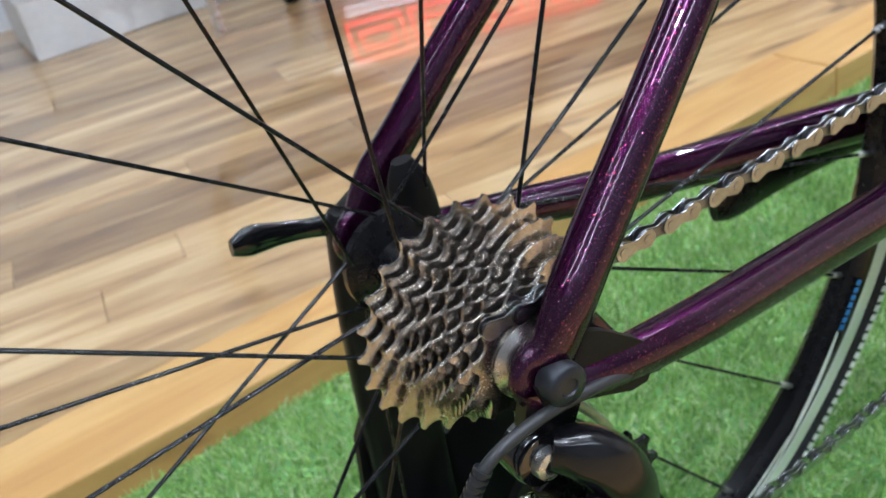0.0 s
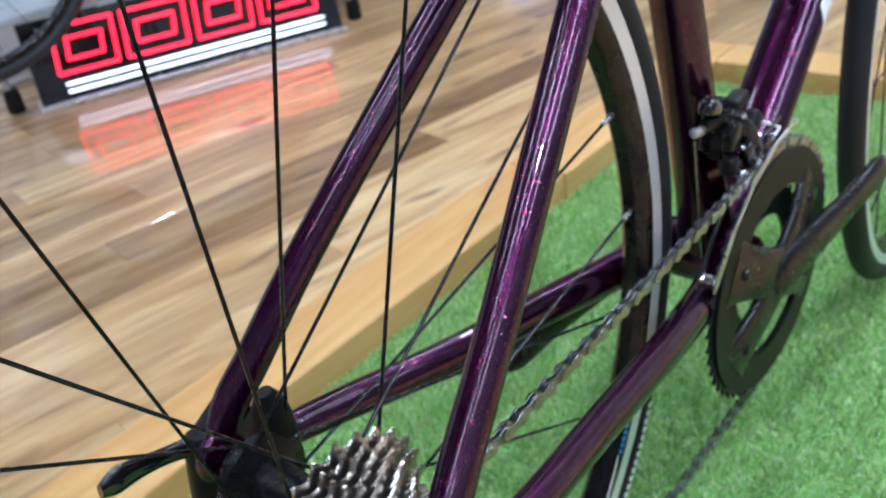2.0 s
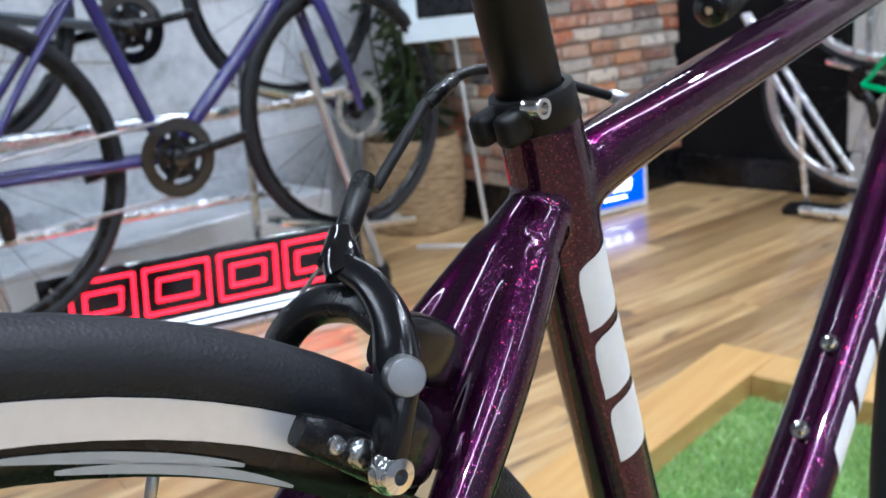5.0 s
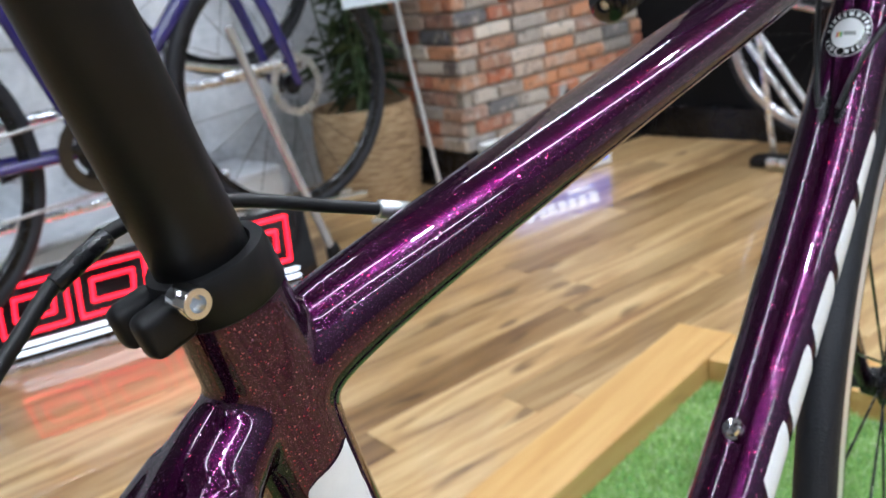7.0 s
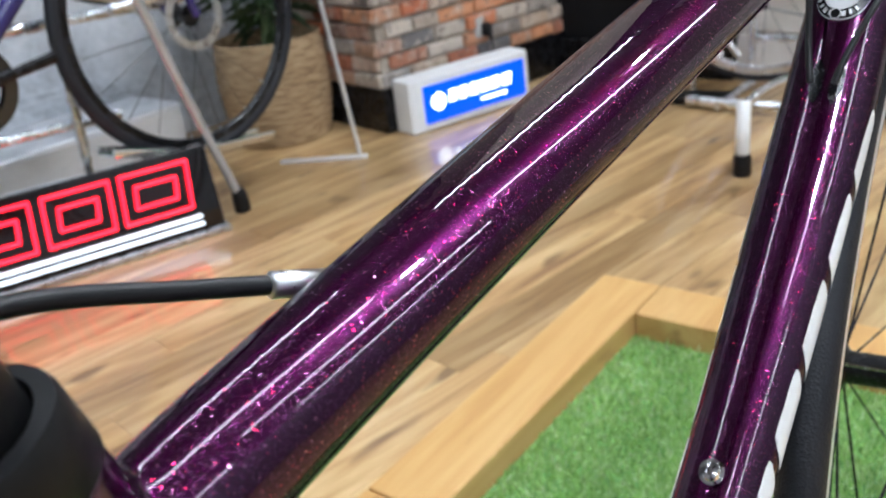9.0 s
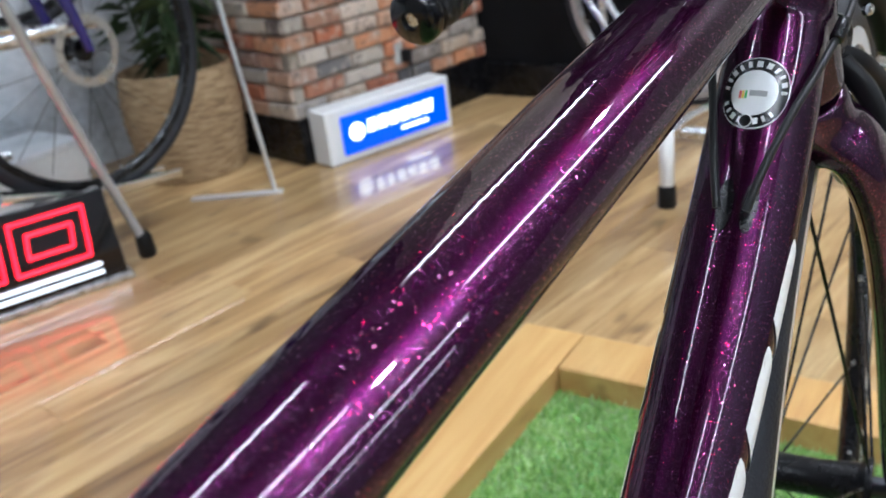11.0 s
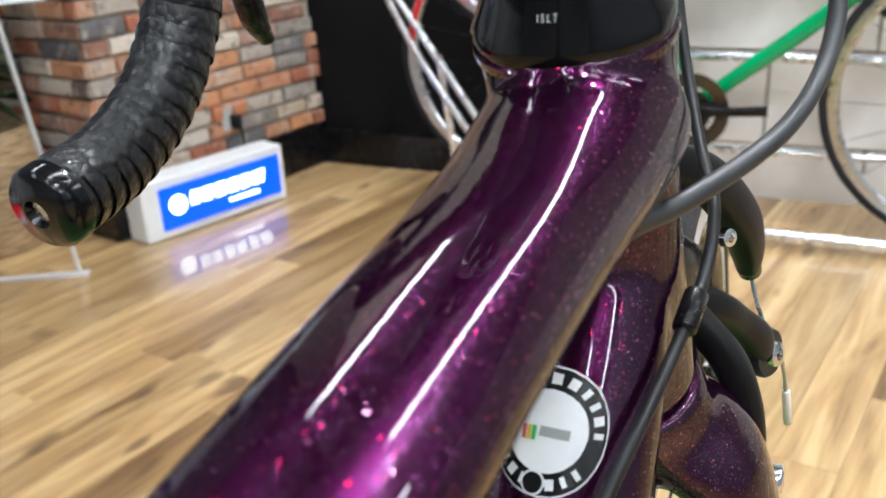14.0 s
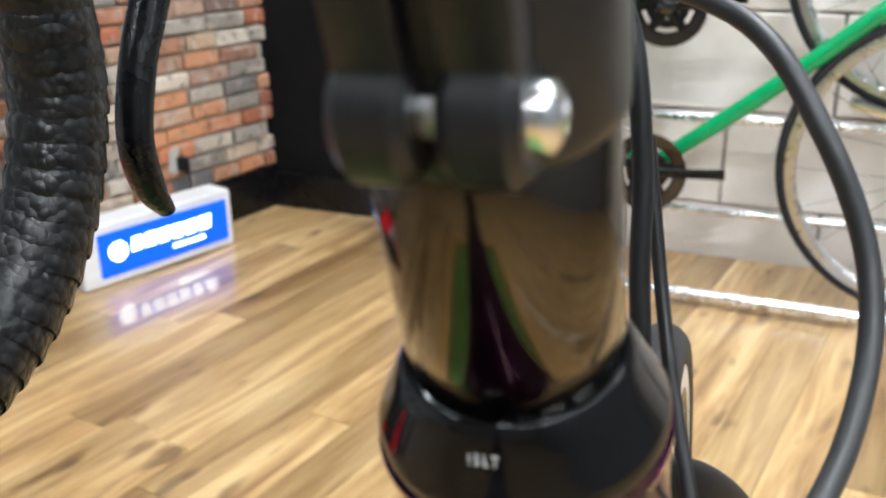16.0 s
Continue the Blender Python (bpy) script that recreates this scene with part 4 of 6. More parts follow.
part("cable_ferrule", rod(B(), (0.0500, -0.0758, 0.3455), (0.0400, -0.0785, 0.3505), 0.0034, 14, 0.0006), BLACK, rd)

# front derailleur on the seat tube
fd = part("front_derailleur", block(B(), (0.030, 0.022, 0.030), pose(0.372, -0.027, 0.424, 0, 14), 0.005), BLACK, bike, "black and silver front derailleur")
part("clamp_plate", block(B(), (0.014, 0.018, 0.044), pose(0.388, -0.018, 0.418, 0, 14), 0.003), BLACK, fd)
part("upper_knuckle", rod(B(), (0.3665, -0.020, 0.437), (0.3665, -0.040, 0.437), 0.0075, 18, 0.0015), BLACK, fd)
part("lower_knuckle", rod(B(), (0.366, -0.030, 0.404), (0.366, -0.046, 0.404), 0.0070, 18, 0.0015), BLACK, fd)
part("front_link", block(B(), (0.030, 0.006, 0.010), Matrix.Translation((0.381, -0.0415, 0.417)) @ Matrix.Rotation(radians(48), 4, "Y"), 0.002), BLACK, fd)
part("rear_link", block(B(), (0.034, 0.006, 0.011), Matrix.Translation((0.360, -0.0385, 0.419)) @ Matrix.Rotation(radians(84), 4, "Y"), 0.002), BLACK, fd)
part("link_arm", loft(B(), [(0.342, -0.028, 0.438), (0.354, -0.032, 0.439), (0.366, -0.036, 0.436), (0.378, -0.042, 0.424), (0.388, -0.046, 0.406)], [(0.004, 0.006), (0.0045, 0.0065), (0.005, 0.007), (0.0045, 0.007), (0.004, 0.006)], seg=14, power=3), BLACK, fd)
part("pinch_bolt", rod(B(), (0.326, -0.029, 0.4405), (0.337, -0.030, 0.4390), 0.0034, 12, 0.0007), ALU, fd, "silver pinch bolt")
for x, z in ((0.384, 0.441), (0.391, 0.4385)):
    part("limit_screw", rod(B(), (x, -0.030, z - 0.006), (x + 0.001, -0.033, z + 0.004), 0.0026, 10, 0.0005), CHROME, fd)
part("cage_bolt", rod(B(), (0.3625, -0.044, 0.399), (0.3620, -0.0495, 0.399), 0.0042, 14, 0.0008), CHROME, fd, "silver cage bolt")
for y, mat in ((-0.0565, ALU), (-0.0440, GREY)):
    plate = [(0.304, 0.338), (0.307, 0.347), (0.330, 0.371), (0.360, 0.3955), (0.395, 0.411), (0.430, 0.416), (0.4310, 0.4132), (0.3962, 0.4080), (0.3618, 0.3925), (0.3322, 0.3685), (0.3110, 0.3420)]
    part("cage_plate", slab(B(), plate, 0.0013, side_pose(0, y, 0)), mat, fd, "polished steel chain cage")
part("cage_bridge", block(B(), (0.007, 0.013, 0.004), pose(0.309, -0.050, 0.345, 0, -40), 0.001), CHROME, fd)
for (x, y, z), (a, b, c), turn, mat in (
    ((0.350, -0.030, 0.449), (0.022, 0.012, 0.012), 30, GLOSS), ((0.376, -0.035, 0.446), (0.018, 0.012, 0.009), -12, MATTE),
    ((0.358, -0.041, 0.428), (0.013, 0.008, 0.020), 18, BLACK), ((0.394, -0.039, 0.424), (0.013, 0.010, 0.016), 40, MATTE),
    ((0.372, -0.047, 0.410), (0.020, 0.006, 0.011), 62, BLACK), ((0.386, -0.047, 0.398), (0.016, 0.008, 0.010), 20, GLOSS),
    ((0.402, -0.046, 0.406), (0.012, 0.007, 0.010), -25, GLOSS), ((0.354, -0.042, 0.408), (0.011, 0.009, 0.014), 8, MATTE)):
    part("link_piece", block(B(), (a, b, c), pose(x, y, z, 0, turn), min(a, b, c) * 0.28, 2), mat, fd)
for x, y, z, r in ((0.366, -0.043, 0.440, 0.0022), (0.360, -0.046, 0.420, 0.0017), (0.375, -0.051, 0.404, 0.0022), (0.392, -0.052, 0.400, 0.0017), (0.400, -0.050, 0.413, 0.0015)):
    part("link_pin", lathe(B(), [(0, 0.0008), (r * 0.45, 0.0008), (r * 0.5, 0.0022), (r * 0.9, 0.0018), (r, 0.0), (r, -0.003), (0, -0.003)], (x, y - 0.001, z), (-0.35, -0.85, 0.4), 14), CHROME, fd, "bright link pin")
tab = wire(B(), [(0.3870, -0.0320, 0.4310), (0.4265, -0.0460, 0.4085)], 0.0009, seg=8)
wire(tab, [(0.4265, -0.0460, 0.4085), (0.4000, -0.0480, 0.4030)], 0.0009, seg=8)
wire(tab, [(0.3870, -0.0320, 0.4310), (0.3865, -0.0360, 0.4180)], 0.0009, seg=8)
part("film_tab", tab, DECAL, fd, "white-edged protective film tab")
part("shift_wire", rod(B(), (0.338, -0.024, 0.434), (0.372, -0.014, 0.318), 0.0007, 8), ALU, fd, "bare steel shift wire")

# rear brake
brake = part("rear_brake", loft(B(), [(0.1830, -0.0355, 0.6165), (0.1850, -0.0372, 0.6260), (0.1895, -0.0362, 0.6375), (0.1975, -0.0310, 0.6500), (0.2055, -0.0205, 0.6615), (0.2100, -0.0070, 0.6690), (0.2105, 0.0050, 0.6730), (0.2090, 0.0150, 0.6760)], [(0.0042, 0.0056), (0.0046, 0.0062), (0.0048, 0.0068), (0.0050, 0.0080), (0.0046, 0.0066), (0.0044, 0.0056), (0.0042, 0.0052), (0.0036, 0.0046)], seg=24, ref=(0.62, 0, -0.78), power=3.0), FORGED, bike, "glossy black dual-pivot rim brake")
part("left_arm", loft(B(), [(0.188, 0.0355, 0.614), (0.192, 0.0372, 0.630), (0.199, 0.0320, 0.6475), (0.2055, 0.0200, 0.6580), (0.2095, 0.0020, 0.6610), (0.2085, -0.0140, 0.6570)], [(0.0045, 0.006), (0.005, 0.0065), (0.0055, 0.007), (0.0055, 0.0068), (0.0055, 0.0065), (0.005, 0.006)], seg=20, ref=(0.62, 0, -0.78), power=3.0), BLACK, brake)
part("centre_body", loft(B(), [(0.2010, -0.0225, 0.6560), (0.2120, -0.0210, 0.6500), (0.2240, -0.0180, 0.6420), (0.2340, -0.0120, 0.6350)], [(0.0070, 0.0095), (0.0085, 0.0115), (0.0085, 0.0115), (0.007, 0.009)], seg=24, power=3.5), FORGED, brake)
part("lower_link", loft(B(), [(0.1885, -0.0330, 0.6290), (0.1960, -0.0310, 0.6225), (0.2050, -0.0265, 0.6140), (0.2110, -0.0225, 0.6080)], [(0.0060, 0.0095), (0.0065, 0.0110), (0.0060, 0.0105), (0.0045, 0.0075)], seg=20, power=3.2), BLACK, brake)
part("pivot_cap", lathe(B(), [(0, 0.0042), (0.0058, 0.0036), (0.0066, 0.0018), (0.0066, -0.003), (0, -0.003)], (0.1940, -0.0380, 0.6500), (-0.45, -0.86, 0.25), 28), ALU, brake, "round silver pivot cap")
part("edge_strip", wire(B(), [(0.2115, 0.0020, 0.6775), (0.2125, -0.0090, 0.6735), (0.2105, -0.0210, 0.6650), (0.2040, -0.0330, 0.6530), (0.1945, -0.0405, 0.6380), (0.1880, -0.0415, 0.6290)], 0.0005, seg=8), ALU, brake, "thin bright alloy strip along the edge of the arm")
for s in (-1, 1):
    part("brake_shoe", loft(B(), [(0.166, 0.0182 * s, 0.6380), (0.172, 0.0188 * s, 0.6335), (0.182, 0.0192 * s, 0.6250), (0.196, 0.0190 * s, 0.6120), (0.208, 0.0186 * s, 0.6000)], [(0.0035, 0.0050), (0.0055, 0.0064), (0.0060, 0.0070), (0.0058, 0.0068), (0.0040, 0.0050)], seg=18, power=3.2), BLACK, brake, "black brake shoe holder")
    part("shoe_screw", lathe(B(), [(0.0, 0.0004), (0.0012, 0.0004), (0.0014, 0.0016), (0.0028, 0.0014), (0.0031, 0.0), (0.0031, -0.003)], (0.1745, 0.0250 * s, 0.6312), (-0.1, 1.0 * s, 0.1), 16), ALU, brake)
    part("shoe_washer", rod(B(), (0.1818, 0.0240 * s, 0.6255), (0.1815, 0.0305 * s, 0.6262), 0.0048, 20, 0.001), ALU, brake, "stepped silver washer")
    part("shoe_bolt", lathe(B(), [(0.0, 0.0), (0.0022, 0.0), (0.0026, 0.0030), (0.0056, 0.0022), (0.0060, 0.0), (0.0068, -0.0006), (0.0070, -0.0045), (0, -0.0045)], (0.1832, 0.0415 * s, 0.6225), (-0.08, 1.0 * s, 0.05), 24), CHROME, brake, "bright hexagon socket bolt")
part("cable_arm", loft(B(), [(0.209, 0.004, 0.672), (0.213, 0.012, 0.678), (0.219, 0.018, 0.683)], [(0.004, 0.008), (0.004, 0.007), (0.0035, 0.005)], seg=14, ref=(0, 0.3, 1)), GLOSS, brake)
part("barrel_adjuster", lathe(B(), [(0.0, -0.012), (0.0032, -0.012), (0.0046, -0.008), (0.0046, 0.012), (0.0036, 0.0145), (0, 0.0145)], (0.2290, 0.0215, 0.6885), (0.022, 0.006, 0.026), 18), BLACK, brake, "black barrel adjuster")
part("bare_cable", rod(B(), (0.219, 0.019, 0.680), (0.204, 0.030, 0.659), 0.0008, 8), ALU, brake)
part("rear_brake_cable", wire(B(), [(0.241, 0.0235, 0.6930), (0.262, 0.026, 0.7095), (0.280, 0.0285, 0.7220), (0.304, 0.030, 0.7290), (0.335, 0.0285, 0.7255), (0.368, 0.023, 0.7140), (0.398, 0.016, 0.7035)], 0.0024, seg=14), CABLE_BLACK, brake, "black brake cable housing")
part("cable_ferrule", rod(B(), (0.276, 0.028, 0.7195), (0.295, 0.0298, 0.7275), 0.0031, 14, 0.0006), BLACK, brake)
part("cable_port", rod(B(), (0.386, 0.0185, 0.7078), (0.402, 0.0150, 0.7020), 0.0034, 14, 0.0008), ALU, brake, "silver cable stop on the top tube")

# seat post and clamp
UP = Vector((-0.245, 0, 0.97)).normalized()
post = part("seatpost", rod(B(), (0.3115, 0, 0.700), Vector((0.3115, 0, 0.700)) + UP * 0.33, 0.0136, 48, 0.001), MATTE, bike, "matt black carbon seatpost")
CL = Vector((0.3085, 0, 0.7155))
clamp = part("seat_clamp", lathe(B(), [(0.0137, -0.0080), (0.0172, -0.0080), (0.0181, -0.0072), (0.0176, 0.0050), (0.0170, 0.0066), (0.0138, 0.0070)], CL, UP, 48, closed=True), MATTE, bike, "matt black seatpost clamp collar")
tilt_m = Matrix.Translation(CL) @ Matrix.Rotation(radians(-14.2), 4, "Y")
for y in (-0.0065, 0.0065):
    part("clamp_ear", block(B(), (0.0155, 0.0090, 0.0135), tilt_m @ Matrix.Translation((-0.0215, y, -0.0006)), 0.0035, 3), MATTE, clamp)
part("clamp_bolt", lathe(B(), [(0.0, 0.001), (0.0021, 0.001), (0.0024, 0.0045), (0.0040, 0.0045), (0.0044, 0.0038), (0.0044, -0.004), (0, -0.004)], CL + Vector((-0.0165, -0.0145, 0.0010)), (0, -1, 0), 24), CHROME, clamp, "bright clamp bolt")

# bottle bolts
for x, z in ((0.5985, 0.5120), (0.5550, 0.4665)):
    part("bottle_bolt", lathe(B(), [(0.0, 0.001), (0.0016, 0.001), (0.0019, 0.0028), (0.0038, 0.0022), (0.0046, 0.0), (0.0062, -0.0004), (0.0062, -0.003), (0, -0.003)], (x - 0.001, 0, z + 0.001), (-0.72, 0, 0.70), 20), CHROME, bike, "silver bottle cage bolt")


# printed shapes on the tubes, laid onto the paint
def decal(name, outline, origin, along, across, material, label, lift=0.0005, fine=0.0035):
    """A flat outline (u along, v across) wrapped onto the frame."""
    along, across = Vector(along).normalized(), Vector(across).normalized()
    bm = B()
    f = bm.faces.new([bm.verts.new(Vector(origin) + along * u + across * v) for u, v in outline])
    bmesh.ops.triangulate(bm, faces=[f])
    for _ in range(4):
        long = [e for e in bm.edges if e.calc_length() > fine]
        if not long:
            break
        bmesh.ops.subdivide_edges(bm, edges=long, cuts=1)
        bmesh.ops.triangulate(bm, faces=bm.faces[:])
    ob = part(name, bm, material, bike, label)
    w = ob.modifiers.new("lay", "SHRINKWRAP")
    w.target, w.offset, w.wrap_mode, w.wrap_method = frame_part, lift, "ABOVE_SURFACE", "NEAREST_SURFACEPOINT"
    return ob


def slant(w, h, lean, r=0.25):
    """A leaning block with two rounded corners."""
    pts = [(0, 0), (w, 0), (w, h), (0, h)]
    out = []
    for i, (x, y) in enumerate(pts):
        a, b = pts[i - 1], pts[(i + 1) % 4]
        if i in (1, 3):
            q = r * min(w, h)
            for k in range(4):
                f = k / 3
                p = Vector((x, y)) + (Vector(a) - Vector((x, y))).normalized() * q * (1 - f) + (Vector(b) - Vector((x, y))).normalized() * q * f
                p = p * 0.55 + Vector((x, y)) * 0.45 if 0 < k < 3 else p
                out.append((p.x + lean * p.y, p.y))
        else:
            out.append((x + lean * y, y))
    return out


DOWN = (0.695, 0, 0.719)
N_DT = Vector((-0.719, 0, 0.695))
for k in range(6):
    o = Vector((0.415, 0, 0.292)) + Vector(DOWN).normalized() * (0.220 + 0.0455 * k)
    for side in (-1, 1):
        decal("down_tube_mark", slant(0.0375, 0.031, -0.55), o + N_DT * 0.0195 + Vector((0, 0.034 * side, 0)), DOWN, -N_DT, DECAL, "white slanted block printed on the tube")
SEAT = (-0.245, 0, 0.97)
for u in (0.217, 0.253, 0.289):
    o = Vector((0.405, 0, 0.335)) + Vector(SEAT).normalized() * u
    decal("seat_tube_mark", slant(0.031, 0.035, 0.15), o + Vector((-0.019, -0.0195, 0)), SEAT, (0.90, -0.38, 0.21), DECAL, "white slanted block printed on the tube")
bt = Vector((0.762, 0, 0.702))
RED_SPOT, YELLOW_SPOT, GREEN_SPOT = (plain(n, c, 0.4) for n, c in (("red_spot", (0.6, 0.05, 0.05)), ("yellow_spot", (0.7, 0.55, 0.05)), ("green_spot", (0.05, 0.4, 0.1))))
for name, r, mat, lift, lab in (("sticker", 0.0155, DECAL, 0.0008, "round approval sticker, black with a white centre"), ("sticker_ring", 0.0150, BLACK, 0.0011, ""), ("sticker_centre", 0.0098, DECAL, 0.0014, "")):
    decal(name, [(r * math.cos(k * math.pi / 14), r * math.sin(k * math.pi / 14)) for k in range(28)], bt - Vector(DOWN) * 0.002 + N_DT * 0.004, DOWN, (0, -1, 0), mat, lab, lift, 0.004)
for k in range(22):
    if k in (5, 6, 15):
        continue
    a = math.radians(20 + 16.3 * k)
    c, s = math.cos(a), math.sin(a)
    h, w = (0.0013, 0.0007) if k % 3 else (0.0013, 0.0011)
    decal("sticker_mark", [(0.0124 * c + p * c - q * s, 0.0124 * s + p * s + q * c) for p, q in ((-h, -w), (h, -w), (h, w), (-h, w))], bt - Vector(DOWN) * 0.002 + N_DT * 0.004, DOWN, (0, -1, 0), DECAL, "", 0.0016)
for r, mat, lift in ((0.0030, DECAL, 0.0017), (0.0025, BLACK, 0.0019)):
    decal("sticker_emblem", [(-0.0122 + r * math.cos(k * math.pi / 8), 0.0012 + r * math.sin(k * math.pi / 8)) for k in range(16)], bt - Vector(DOWN) * 0.002 + N_DT * 0.004, DOWN, (0, 1, 0), mat, "small round emblem with a white rim", lift)
for mat, v in ((RED_SPOT, 0.0052), (YELLOW_SPOT, 0.0040), (GREEN_SPOT, 0.0028)):
    decal("sticker_mark", [(-0.0026, v - 0.0005), (0.0008, v - 0.0005), (0.0008, v + 0.0005), (-0.0026, v + 0.0005)], bt - Vector(DOWN) * 0.002 + N_DT * 0.004, DOWN, (0, 1, 0), mat, "", 0.0017)
decal("sticker_mark", [(-0.0014, -0.0055), (0.0010, -0.0055), (0.0010, 0.0015), (-0.0014, 0.0015)], bt - Vector(DOWN) * 0.002 + N_DT * 0.004, DOWN, (0, 1, 0), DGREY, "", 0.0017)
for y in (0.0035, -0.0085):
    decal("cable_port", [(0.011 * math.cos(k * math.pi / 8), 0.0042 * math.sin(k * math.pi / 8)) for k in range(16)], Vector((0.727, y, 0.667)), DOWN, (0, 1, 0), BLACK, "black rubber cable port", 0.0007)

# derailleur cables over the down tube
part("derailleur_cable", wire(B(), [(0.7235, 0.0035, 0.6655), (0.733, 0.008, 0.681), (0.746, 0.013, 0.699), (0.762, 0.019, 0.716), (0.785, 0.027, 0.728), (0.815, 0.034, 0.742), (0.85, 0.036, 0.775)], 0.0017, seg=12), CABLE_BLACK, bike, "black cable housing")
part("derailleur_cable", wire(B(), [(0.7225, -0.0085, 0.6660), (0.735, -0.0125, 0.683), (0.752, -0.0175, 0.6985), (0.772, -0.0215, 0.710), (0.793, -0.0245, 0.721), (0.8085, -0.0255, 0.7285), (0.822, -0.024, 0.740), (0.838, -0.017, 0.750), (0.862, -0.006, 0.775), (0.880, 0.004, 0.815)], 0.0017, seg=12), CABLE_BLACK, bike, "black cable housing")
part("cable_joint", rod(B(), (0.788, -0.0240, 0.7185), (0.799, -0.0250, 0.7245), 0.0031, 14, 0.0008), BLACK, bike, "black cable joint")
part("brake_cable", wire(B(), [(0.7447, -0.0097, 0.7513), (0.7626, -0.0133, 0.7514), (0.7902, -0.0255, 0.7531), (0.8209, -0.0410, 0.7625), (0.8464, -0.0473, 0.7779), (0.8604, -0.0451, 0.7988), (0.8676, -0.0334, 0.8226), (0.8811, -0.0158, 0.8418), (0.8989, 0.0158, 0.8515)], 0.0025, seg=16), CABLE, bike, "grey brake cable housing in a wide loop")

# headset, spacer and stem
HT = Vector((-0.296, 0.0, 0.955)).normalized()
H0 = Vector((0.7898, 0.0042, 0.7920))
head = part("headset_cover", lathe(B(), [(0.0, -0.003), (0.0222, -0.003), (0.0229, -0.0012), (0.0230, 0.0018), (0.0224, 0.0032), (0.0210, 0.0060), (0.0195, 0.0092), (0.0182, 0.0120), (0.0173, 0.0136), (0.0168, 0.0140), (0, 0.0140)], H0, HT, 64), SATIN, bike, "black conical headset cover")
part("headset_seal", lathe(B(), [(0.0224, -0.0050), (0.0235, -0.0040), (0.0235, -0.0020), (0.0226, -0.0014)], H0, HT, 64), PAINT, head)
part("spacer", lathe(B(), [(0.0, 0.0140), (0.0160, 0.0140), (0.0165, 0.0147), (0.0165, 0.0530), (0.0160, 0.0536), (0, 0.0536)], H0, HT, 64), CARBON, head, "glossy smoked chrome steerer spacer")
txt = bpy.data.curves.new("headset_text", "FONT")
txt.body, txt.size, txt.extrude, txt.align_x, txt.align_y = "ISLT", 0.0024, 0.00004, "CENTER", "CENTER"
txt.space_character = 1.6
txt.materials.append(DECAL)
tob = new("headset_text", txt)
tob.parent = head
tob["label"] = "small white printed lettering"
back = (HT.cross(Vector((0, 1, 0))) * -1).normalized()
if back.x > 0:
    back = -back
spoke_way = (back * math.cos(radians(4.5)) + Vector((0, -1, 0)) * math.sin(radians(4.5))).normalized()
tx = spoke_way.cross(HT).normalized()
tx = -tx if tx.y > 0 else tx
face_n = (spoke_way * 0.90 + HT * 0.43).normalized()
ty = face_n.cross(tx).normalized()
tm = Matrix((tx, ty, face_n)).transposed().to_4x4()
tob.matrix_basis = Matrix.Translation(H0 + HT * 0.0095 + spoke_way * 0.0198) @ tm @ Matrix.Diagonal((0.68, 1, 1, 1))

S0 = H0 + HT * 0.0528
STEM_TURN = -5.0
fwd = Matrix.Rotation(radians(-STEM_TURN), 3, HT) @ -back
lat = HT.cross(fwd).normalized()


def stem_at(f, l, u):
    return S0 + fwd * f + lat * l + HT * u


stem = part("stem", lathe(B(), [(0.0, 0.0), (0.0168, 0.0), (0.0176, 0.0012), (0.0178, 0.003), (0.0178, 0.037), (0.0166, 0.040), (0.0, 0.040)], S0, HT, 48), STEM_GREY, bike, "satin black alloy stem")
part("stem_body", loft(B(), [stem_at(0.004, 0, 0.021), stem_at(0.03, 0, 0.023), stem_at(0.06, 0, 0.027), stem_at(0.088, 0, 0.031)], [(0.0185, 0.0185), (0.0165, 0.0155), (0.0155, 0.014), (0.019, 0.019)], seg=28, ref=lat, power=3), STEM_GREY, stem)
for s in (-1, 1):
    ear = B()
    for u in (0.0085, 0.0310):
        rod(ear, stem_at(-0.0165, 0.0015 * s, u), stem_at(-0.0165, 0.0104 * s, u), 0.0080, 32, 0.0016)
    block(ear, (0.0150, 0.0088, 0.030), Matrix.Translation(stem_at(-0.0132, 0.0059 * s, 0.0230)) @ Matrix((fwd, lat, HT)).transposed().to_4x4(), 0.002)
    soft_edges(part("clamp_ear", ear, STEM_GREY, stem), 35)
for u in (0.0085, 0.0310):
    part("stem_bolt", lathe(B(), [(0.0, 0.002), (0.0019, 0.002), (0.0022, 0.0048), (0.0038, 0.0040), (0.0043, 0.0033), (0.0043, -0.004), (0, -0.004)], stem_at(-0.0165, -0.0086, u), -lat, 28), CHROME, stem, "bright stem clamp bolt")
part("slot_pin", rod(B(), stem_at(-0.0165, -0.004, 0.0085), stem_at(-0.0165, 0.004, 0.0085), 0.0030, 12), ALU, stem)

# fork, turned a little with the front wheel
STEER = Matrix.Translation((0.814, 0.001, 0.690)) @ Matrix.Rotation(radians(6.5), 4, HT) @ Matrix.Translation((-0.814, -0.001, -0.690))
fk = B()
loft(fk, [(0.8155, 0.001, 0.6875), (0.820, 0.001, 0.674), (0.826, 0.001, 0.655)], [(0.0250, 0.0255), (0.0300, 0.0235), (0.036, 0.016)], seg=36)
for s in (-1, 1):
    loft(fk, [(0.820, 0.012 * s, 0.672), (0.826, 0.030 * s, 0.655), (0.836, 0.040 * s, 0.615), (0.858, 0.046 * s, 0.54), (0.895, 0.049 * s, 0.45), (0.950, 0.050 * s, 0.366)], [(0.013, 0.020), (0.0125, 0.022), (0.0098, 0.021), (0.0085, 0.018), (0.0078, 0.014), (0.006, 0.010)], seg=24)
fork = part("fork", fk, PAINT, bike, "purple metal-flake carbon fork")
